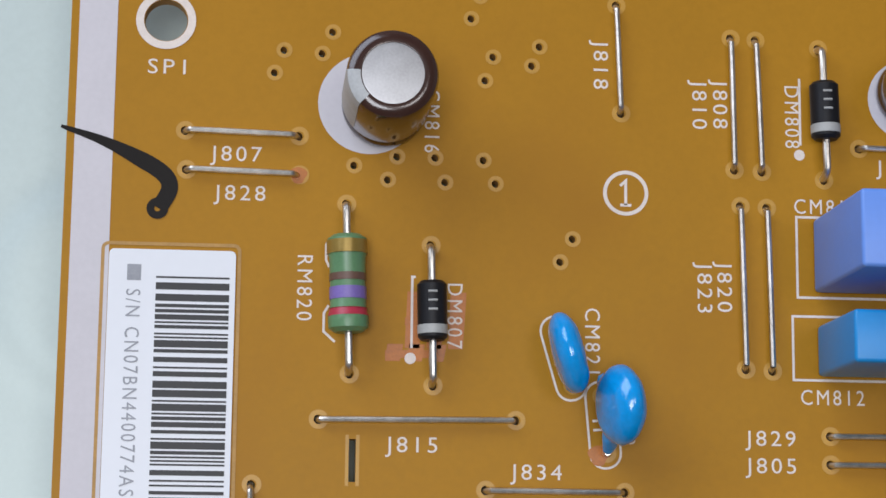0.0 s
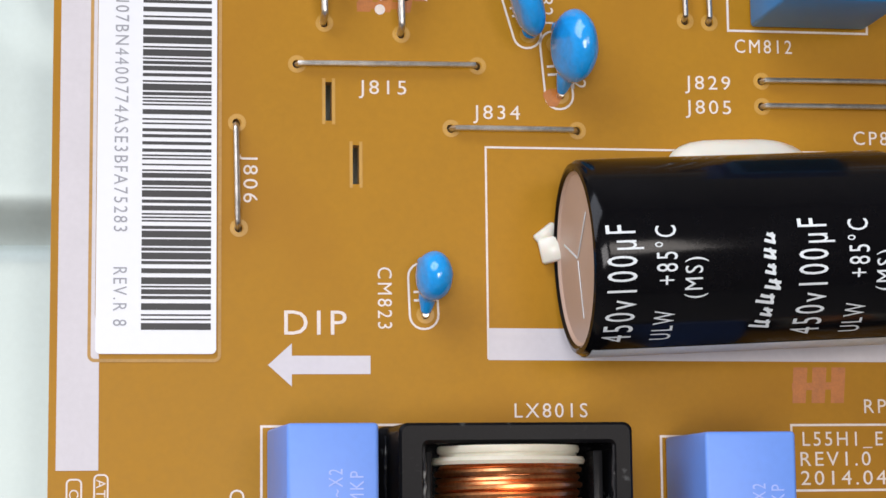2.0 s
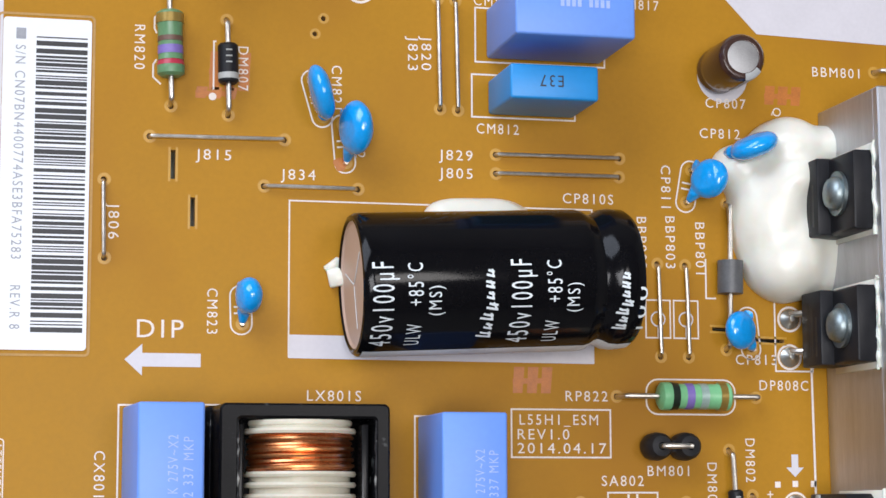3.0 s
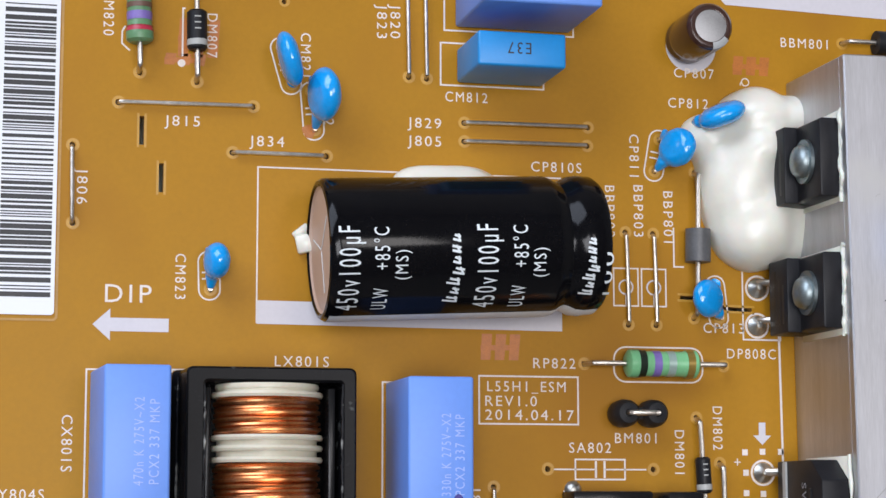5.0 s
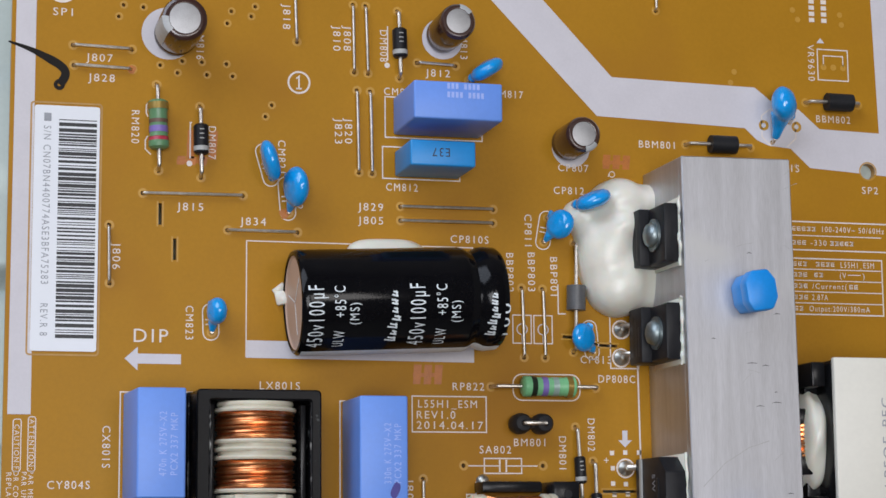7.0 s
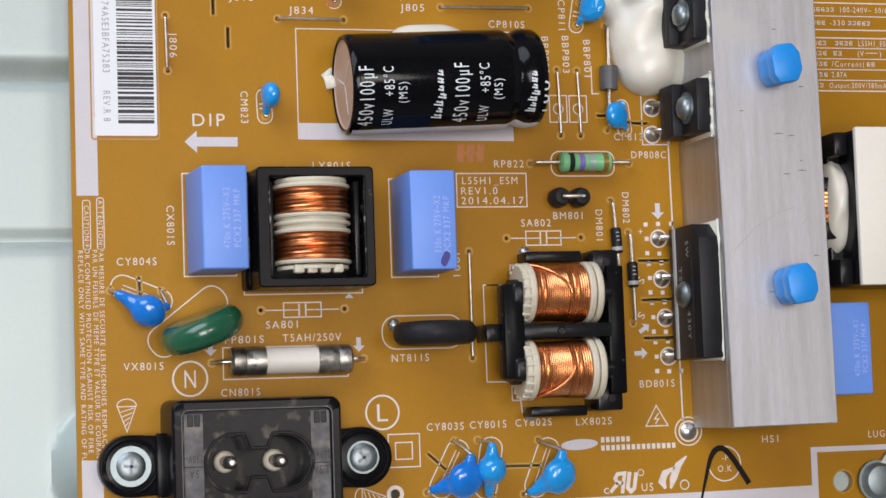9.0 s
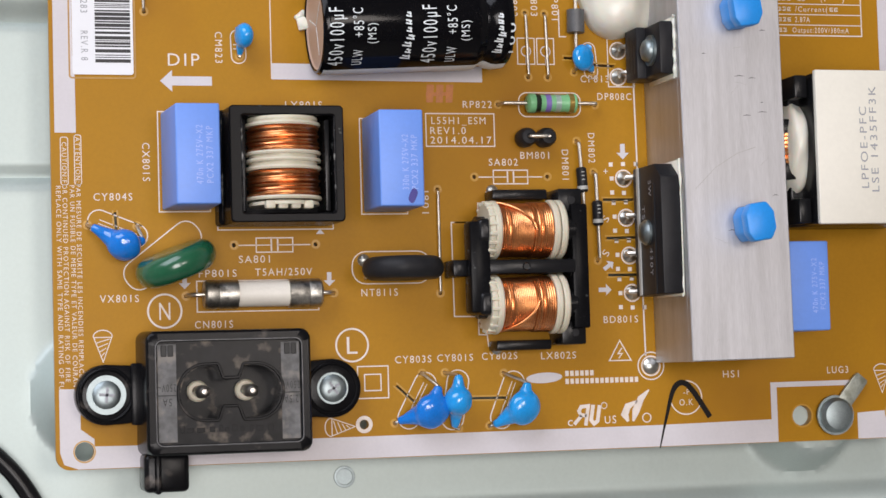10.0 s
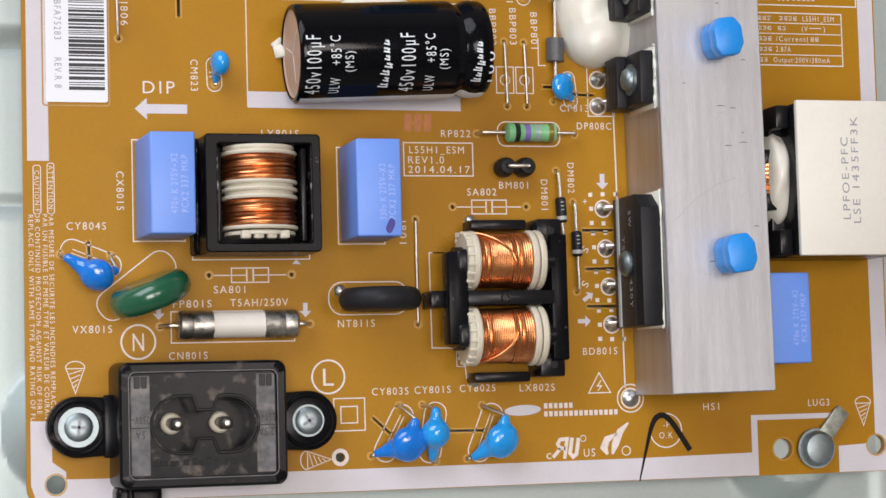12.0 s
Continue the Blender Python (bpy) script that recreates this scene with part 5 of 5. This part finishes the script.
while x < 8.5:
    n = random.uniform(0.5, 1.5)
    part("moulded_mark", box(x, -7.0, TOPZ - 0.72, x + n, -7.0 + random.uniform(0.7, 1.3), TOPZ - 0.63, 0.05, 1), INLET, ob)
    x += n + random.uniform(0.3, 1.1)
for x in (-11.5, -10.3, 10.4, 11.6):
    part("moulded_mark", box(x - 0.5, 6.4, TOPZ - 0.72, x + 0.5, 8.4, TOPZ - 0.6, 0.1, 1), MOULD, ob)
for cx, s, h in ((-20.8, -1, 4.2), (20.3, 1, 3.2)):
    ear = [(cx + s * 5.4 * math.cos(radians(a)), 5.4 * math.sin(radians(a))) for a in range(-90, 91, 10)] + [(s * 14.2, 5.0), (s * 14.2, -5.0)]
    e = part("mounting_ear", prism(ear, 0, h, 0.35), INLET, ob)
    part("ear_rim", tube([(cx + 4.6 * math.cos(radians(a)), 4.6 * math.sin(radians(a)), h) for a in range(0, 361, 12)], 0.4, 8, 0), INLET, e)
    screw(ob, cx, 0, h + 0.3, 2.5, 3.5 if s < 0 else 2.9, 15 + 20 * s)
part("gusset", box(-16.5, -5.5, 3.5, -14.5, 5.5, 5.0, 0.4), INLET, ob)
part("lower_spout", box(-14.6, -17.5, -2.0, -6.6, -10.6, 6.5, 1.0, 3), INLET, ob)
part("spout_ridge", box(-12.8, -17.8, 3.0, -11.6, -10.8, 7.2, 0.5, 2), INLET, ob)

# ---- heatsink with its screwed-on semiconductors ----
hs = root("heatsink", 83.4, -10.0, 0, "brushed aluminium channel heatsink standing along the board", "heatsink", turn=0.55)
part("top_plate", box(-10.2, -44.4, 17.4, 10.2, 44.5, 19.0, 0.18, 1), ALU, hs, "scratched brushed aluminium top")
part("side_wall", box(-10.15, -44.35, 0.1, -8.5, 44.45, 17.45, 0.1, 1), ALU, hs)
part("side_wall", box(8.5, -44.35, 0.1, 10.15, 44.45, 17.45, 0.1, 1), ALU, hs)
for y in (-43.0, 43.0):
    part("solder_tab", box(-9.8, y - 1.2, -1.4, -8.8, y + 1.2, 0.6, 0.1, 1), TIN, hs)
random.seed(11)
DENT = mat("dark_dent", (0.16, 0.16, 0.165), 0.5, 0.6, scale=600)
SCRATCH = mat("scratch", (0.42, 0.42, 0.42), 0.5, 0.8, scale=600)
for k in range(13):
    x, y, a, n = random.uniform(-8, 9), random.uniform(-42, 42), random.uniform(-0.5, 0.9), random.uniform(0.6, 4.5)
    part("scratch", stroke([(x, y), (x + n / 2 * math.cos(a), y + n / 2 * math.sin(a) + 0.1), (x + n * math.cos(a), y + n * math.sin(a))], 0.06, 19.02), SCRATCH, hs)
for x, y, n in ((2.4, 23.0, 1.6), (6.0, 17.0, 1.2), (0.6, 8.4, 2.0), (3.4, 8.0, 1.4), (5.0, 1.6, 1.8), (2.0, 1.0, 1.6), (5.6, 3.4, 0.5), (-5.8, 12.6, 0.8), (7.2, -14.0, 1.2), (-2.0, -20.4, 1.4), (1.4, 27.6, 0.9)):
    part("dent", stroke([(x, y), (x + n * 0.45, y + 0.14), (x + n, y + 0.04)], [0.05, 0.2, 0.07], 19.025), DENT, hs)
part("scratch", stroke([(-8.2, -12.6), (-4.0, -8.6), (0.5, -6.0), (4.2, -4.9)], 0.1, 19.03), SCRATCH, hs)
for y0, y1 in ((16.0, 27.0), (-1.2, 9.4), (-41.8, -17.4)):
    random.seed(int(y1 * 3))
    pts = [(72.75 + random.uniform(0, 0.25), y0 - 0.6 + (y1 - y0 + 1.2) * k / 14, 17.3 + random.uniform(-0.5, 0.3)) for k in range(15)]
    single("thermal_paste", merge(tube(pts, [random.uniform(0.12, 0.42) for _ in pts], 8, 2), box(72.7, y0 - 0.4, 4, 73.3, y1 + 0.4, 17.3, 0.1, 1)), GLUE, "squeezed-out white thermal paste behind a semiconductor", "thermal paste", "thermal paste beads", angle=60)


def transistor(y0, y1, z0, label):
    y = (y0 + y1) / 2
    ob = root("power_transistor", 73.0, y, 0, label, "transistor", "power transistors")
    w = (y1 - y0) / 2
    body = prism([(0, -w), (0, w), (-2.6, w), (-2.9, w - 0.2), (-2.9, -w + 0.2), (-2.6, -w)], 8.5, 17.0, 0.15)
    part("tab", body, EPOXY, ob, "thin moulded upper half")
    part("body", box(-4.7, -w, z0, -0.1, w, 9.6, 0.25, 2), EPOXY, ob, "thick black moulded body")
    for k in (-1, 0, 1):
        part("lead", tube([(-2.4, 2.54 * k, z0 + 0.3), (-2.4, 2.54 * k, 2.4), (-4.8 if k else -2.6, 2.54 * k, 0.8), (-4.9 if k else -2.6, 2.54 * k, -1.2)], 0.45, 8, 3), TIN, ob)
    s = part("screw", turned(lathe([(2.2, 0), (2.2, 0.5), (1.8, 1.1), (0.9, 1.5), (0, 1.55)], 30), 0, -90, 0, -3.3, 0, 12.4), ZINC, ob, "zinc-plated screw")
    part("washer", turned(lathe([(0, 0), (2.9, 0), (2.9, 0.45), (0, 0.45)], 32), 0, -90, 0, -2.9, 0, 12.4), ZINC, s)
    for k in range(2):
        part("drive_recess", turned(box(-1.1, -0.22, 1.45, 1.1, 0.22, 1.6, 0.04, 1), 0, -90, 45 + 0 * k, -3.3, 0, 12.4), MATT_BLACK, s)
    for k in range(3):
        part("print_bar", box(-4.73, -w + 1.2, 5.3 + 1.3 * k, -4.68, w - 1.4 - k, 5.9 + 1.3 * k, 0), MOULD, ob)
    return ob


transistor(16.2, 26.4, 4.0, "black moulded power transistor half buried in white silicone")
transistor(-0.8, 9.0, 3.4, "black moulded power transistor screwed to the heatsink")

ob = root("bridge_rectifier", 73.0, -29.6, 0, "black flat bridge rectifier screwed to the heatsink", "rectifier")
out = [(-12.2, 3.0), (12.2, 3.0), (12.2, 14.0), (9.6, 17.4), (-12.2, 17.4)]
bm = prism(out, 0, 3.9, 0.25)
part("body", moved(bm, Matrix(((0, 0, -1, 0), (1, 0, 0, 0), (0, 1, 0, 0), (0, 0, 0, 1)))), EPOXY, ob)
part("ridge", box(-4.15, -12.1, 5.2, -3.8, 12.1, 6.4, 0.12, 1), GREY_BAND, ob, "pale grey ridge")
part("ridge", box(-4.1, -12.1, 13.4, -3.8, 8.6, 14.2, 0.12, 1), EPOXY, ob)
for k in range(4):
    part("lead", tube([(-2.0, 10.9 - 7.35 * k, 3.2), (-2.2, 10.9 - 7.35 * k, 1.6), (-4.4, 10.9 - 7.35 * k, 0.8), (-4.5, 10.9 - 7.35 * k, -1.2)], 0.55, 8, 3), TIN, ob)
part("screw", turned(lathe([(2.4, 0), (2.4, 0.5), (1.9, 1.2), (0.9, 1.6), (0, 1.65)], 30), 0, -90, 0, -3.95, -0.4, 10.2), ZINC, ob, "zinc-plated screw")
for text, y, z, w in (("TS", 3.5, 8.2, 2.6), ("430Y", -6.0, 11.6, 5.2), ("SW", 7.8, 11.8, 3.0)):
    b = moved(letters(text, w, 1.4), Matrix(((0, 0, -1, -3.94), (-1, 0, 0, y), (0, 1, 0, z), (0, 0, 0, 1))))
    part("printed_text", b, GREY_INK, ob)


def spacer(x, y):
    ob = root("rubber_spacer", x, y, 19.0, "bright blue rubber spacer stuck on the heatsink", "spacer", "blue rubber spacers", turn=8)
    pts = [(-2.0, -3.5), (1.6, -3.5), (2.8, -1.6), (2.8, 1.6), (1.6, 3.5), (-1.6, 3.5), (-2.9, 1.7), (-2.9, -1.8)]
    part("stub", prism([(p[0] * 0.98, p[1] * 0.92) for p in pts], 0, 4.2, 0.35), RUBBER_BLUE, ob)
    part("head", prism(pts, 3.8, 6.8, 0.5), RUBBER_BLUE, ob)


spacer(84.3, 10.4), spacer(85.4, -29.2)

# ---- white silicone round the transistor ----
lump = new("glue_lump", finish("glue_lump", fused([
    blob(65.8, 21.0, 0.5, 6.7, 11.0, 6.2, 4, 0.05, 1), blob(67.6, 24.4, 4.4, 3.4, 3.0, 3.2, 4, 0.1, 8), blob(68.6, 16.4, 3.6, 3.2, 3.6, 3.2, 4, 0.1, 9), blob(67.6, 28.6, 0.8, 5.6, 4.8, 6.4, 4, 0.05, 2), blob(67.0, 14.0, 0.8, 6.3, 6.0, 6.0, 4, 0.05, 3),
    blob(60.6, 26.2, 0.3, 3.6, 3.4, 4.2, 4, 0.05, 4), blob(72.6, 19.6, 0.5, 6.6, 11.6, 5.2, 4, 0.05, 5), blob(72.4, 28.6, 0.5, 4.6, 4.0, 5.6, 4, 0.05, 6)], GLUE, 0.35, 50), GLUE, 180))
tagged(lump, "thick white silicone lump poured round the transistor and capacitors", "glue", "white silicone glue")

# ---- transformer beyond the heatsink ----
ob = root("transformer", 110.4, -14.8, 0, "boxy transformer wrapped in ivory tape on a black core", "transformer")
part("wrapped_core", box(-10.7, -14.6, 18.9, 12.0, 14.5, 20.2, 0.3), TAPE, ob, "ivory tape with dark printing")
part("core", box(-10.2, -14.3, 11.8, 11.8, 14.2, 19.0, 0.3), BLACK, ob)
part("bobbin", box(-12.6, -14.3, 0, 12.4, 14.2, 11.9, 0.5), BLACK, ob)
part("bobbin_cheek", box(-13.2, 9.6, 2.0, -10.6, 14.0, 16.6, 0.4), BLACK, ob)
part("bobbin_cheek", box(-13.2, -14.2, 2.0, -10.6, -9.4, 16.6, 0.4), BLACK, ob)
part("paper_wrap", moved(blob(0, 0, 0, 3.4, 9.2, 6.8, 4, 0.15, 4), Matrix.Translation((-11.4, 0.6, 9.0))), GLUE, ob, "pale insulating wrap bulging out")
part("winding", moved(winding(8, -3.0, 3.0, 2.2, 0.4), pose(-13.4, 0.4, 11.2, 0, 0, 90)), COPPER, ob, "copper turns showing through")
part("clip", box(-14.8, -5.6, 8.2, -11.5, -1.6, 13.6, 0.4), BLACK, ob)
part("clip", box(-14.8, 2.6, 8.2, -11.5, 6.0, 13.6, 0.4), BLACK, ob)
for text, x, w in (("LPFOE-PFC", -1.2, 15.4), ("LSE 1435FF3K", 0.9, 20.0)):
    part("printed_text", turned(letters(text, w, 1.5, 0.0), 0, 0, 90, x, -0.2 if w < 16 else 1.4, 20.24), GREY_INK, ob)

# ---- ground lug and its screw ----
LUG = mat("tarnished_tin", (0.40, 0.42, 0.37), 0.5, 0.7, var=0.3, scale=300, bump=0.08, dirt_or_glint=((0.26, 0.27, 0.22), 350, 0.55))
ob = root("ground_lug", 110.4, -65.7, 0, "tinned ground lug under a domed zinc screw", "ground lug", turn=50)
part("tongue", prism([(-1.0, -1.6), (9.0, -1.5), (9.6, -1.2), (9.6, 1.3), (8.6, 1.6), (-1.0, 1.6)], 0.6, 1.3, 0.1), LUG, ob, "dull greenish tinned tongue")
part("tongue_foot", box(8.6, -1.3, -1.2, 9.5, 1.3, 1.0, 0.15, 1), TIN, ob)
screw(ob, 0, 0, 1.3, 3.4, 3.9, 0, 1.9, False)

# ---- bar-code label ----
ob = root("barcode_label", -30.9, 21.2, 0, "white paper serial label with a black bar code", "label")
printed("printed_line", stroke(oblong(-36.85, -0.25, -25.05, 42.65, 0.5), 0.3, 0, True), BOARD_EDGE, 0.06)
part("paper", prism(oblong(-5.4, -20.85, 5.55, 20.95, 0.45), 0.05, 0.16), PAPER, ob)
random.seed(21)
y = 18.6
while y > -18.9:
    n = random.choice((0.16, 0.16, 0.3, 0.3, 0.45, 0.62))
    part("bar", sheet([(-1.3, y), (5.05, y), (5.05, y - n), (-1.3, y - n)], 0.19), INK, ob)
    y -= n + random.choice((0.16, 0.16, 0.25, 0.38))
part("printed_text", turned(letters("S/N CN07BN4400774ASE3BFA75283", 27.0, 1.25, 0.0), 0, 0, -90, -3.2, 3.9, 0.19), GREY_INK, ob)
part("printed_text", turned(letters("REV.R 8", 5.4, 1.25, 0.0), 0, 0, -90, -3.2, -15.6, 0.19), GREY_INK, ob)
part("print_bar", sheet([(-3.8, 18.2), (-2.6, 18.2), (-2.6, 19.6), (-3.8, 19.6)], 0.19), GREY_INK, ob)

# ---- beside the board ----
cable = tube([(-90, -47, -6), (-62, -59, -7.5), (-52.5, -66, -8), (-46, -73, -8), (-42, -82, -8.2), (-40, -100, -8.2)], 1.7, 14, 8)
single("mains_cable", cable, BLACK, "round black cable lying on the steel plate", "cable")
cable = tube([(-90, -52, -7), (-64, -66, -8.6), (-55, -72, -9), (-49, -80, -9), (-46, -100, -9)], 1.7, 14, 8)
single("mains_cable", cable, BLACK, "round black cable lying on the steel plate", "cable")
single("chassis_hole", turned(lathe([(0, 0.02), (1.5, 0.02), (1.6, 0.12), (2.0, 0.1), (2.1, 0.0)], 28), x=14.2, y=-74.3, z=FLOOR_Z), ZINC, "small round punched rivet in the steel plate", "rivet")

# ---- holes through the board ----
for x, y, r in ((-32.1, 62.8, 1.9), (117.9, 36.9, 1.5), (-35.4, -67.4, 1.7), (15.8, -64.3, 0.85), (103.8, -65.6, 2.0), (123.8, -65.4, 1.9)):
    HOLES.append((x, y, r))
    printed("printed_ring", ring(r + 0.05, r + (0.75 if x < 20 and y > -66 else 0.3), 0, 36, x, y), PRINT if x < 20 and y > -66 else HALO, 0.06)


def drilled_board():
    corner = [(LEFT + 2.5 - 2.5 * math.cos(radians(a)), BOTTOM + 2.5 - 2.5 * math.sin(radians(a))) for a in range(0, 91, 15)]
    plate = prism(corner + [(RIGHT, BOTTOM), (RIGHT, TOP), (LEFT, TOP)], 0, 1.6)
    kept = []
    for x, y, r in sorted(HOLES, key=lambda h: -h[2]):
        if all(math.hypot(x - a, y - b) > r + c + 0.05 for a, b, c in kept):
            kept.append((x, y, r))
    cutters = [turned(rod(r, -1, 3, 0.01, 28 if r > 0.8 else 12), x=x, y=y) for x, y, r in kept]
    for x0, y0, x1, y1, w in SLOTS:
        a = math.degrees(math.atan2(y1 - y0, x1 - x0))
        n = math.hypot(x1 - x0, y1 - y0)
        cutters.append(turned(box(0, -w / 2, -1, n, w / 2, 3, 0), 0, 0, a, x0, y0, 0))
    ob, cut = new("substrate", finish("substrate", plate, BOARD)), new("cutter", finish("cutter", merge(*cutters), None))
    ob.parent = cut.parent = board
    bpy.context.view_layer.update()
    cut.data.materials.append(BOARD_EDGE)
    mod = ob.modifiers.new("drill", "BOOLEAN")
    mod.object, mod.operation, mod.solver, mod.use_self = cut, "DIFFERENCE", "EXACT", True
    me = bpy.data.meshes.new_from_object(ob.evaluated_get(bpy.context.evaluated_depsgraph_get()))
    ob.modifiers.clear()
    ob.data = me
    me.materials.clear()
    me.materials.append(BOARD)
    me.materials.append(BOARD_EDGE)
    me.polygons.foreach_set("material_index", [0 if abs(p.normal.z) > 0.5 else 1 for p in me.polygons])
    me.polygons.foreach_set("use_smooth", [False] * len(me.polygons))
    for sheet_ob in [o for o in board.children if o.name.startswith("white_border")]:
        mod = sheet_ob.modifiers.new("drill", "BOOLEAN")
        mod.object, mod.operation, mod.solver, mod.use_self = cut, "DIFFERENCE", "EXACT", True
        flat = bpy.data.meshes.new_from_object(sheet_ob.evaluated_get(bpy.context.evaluated_depsgraph_get()))
        sheet_ob.modifiers.clear()
        sheet_ob.data = flat
        flat.materials.clear()
        flat.materials.append(WHITE_INK)
        flat.polygons.foreach_set("material_index", [0] * len(flat.polygons))
        flat.polygons.foreach_set("use_smooth", [False] * len(flat.polygons))
    bpy.data.objects.remove(cut)


drilled_board()
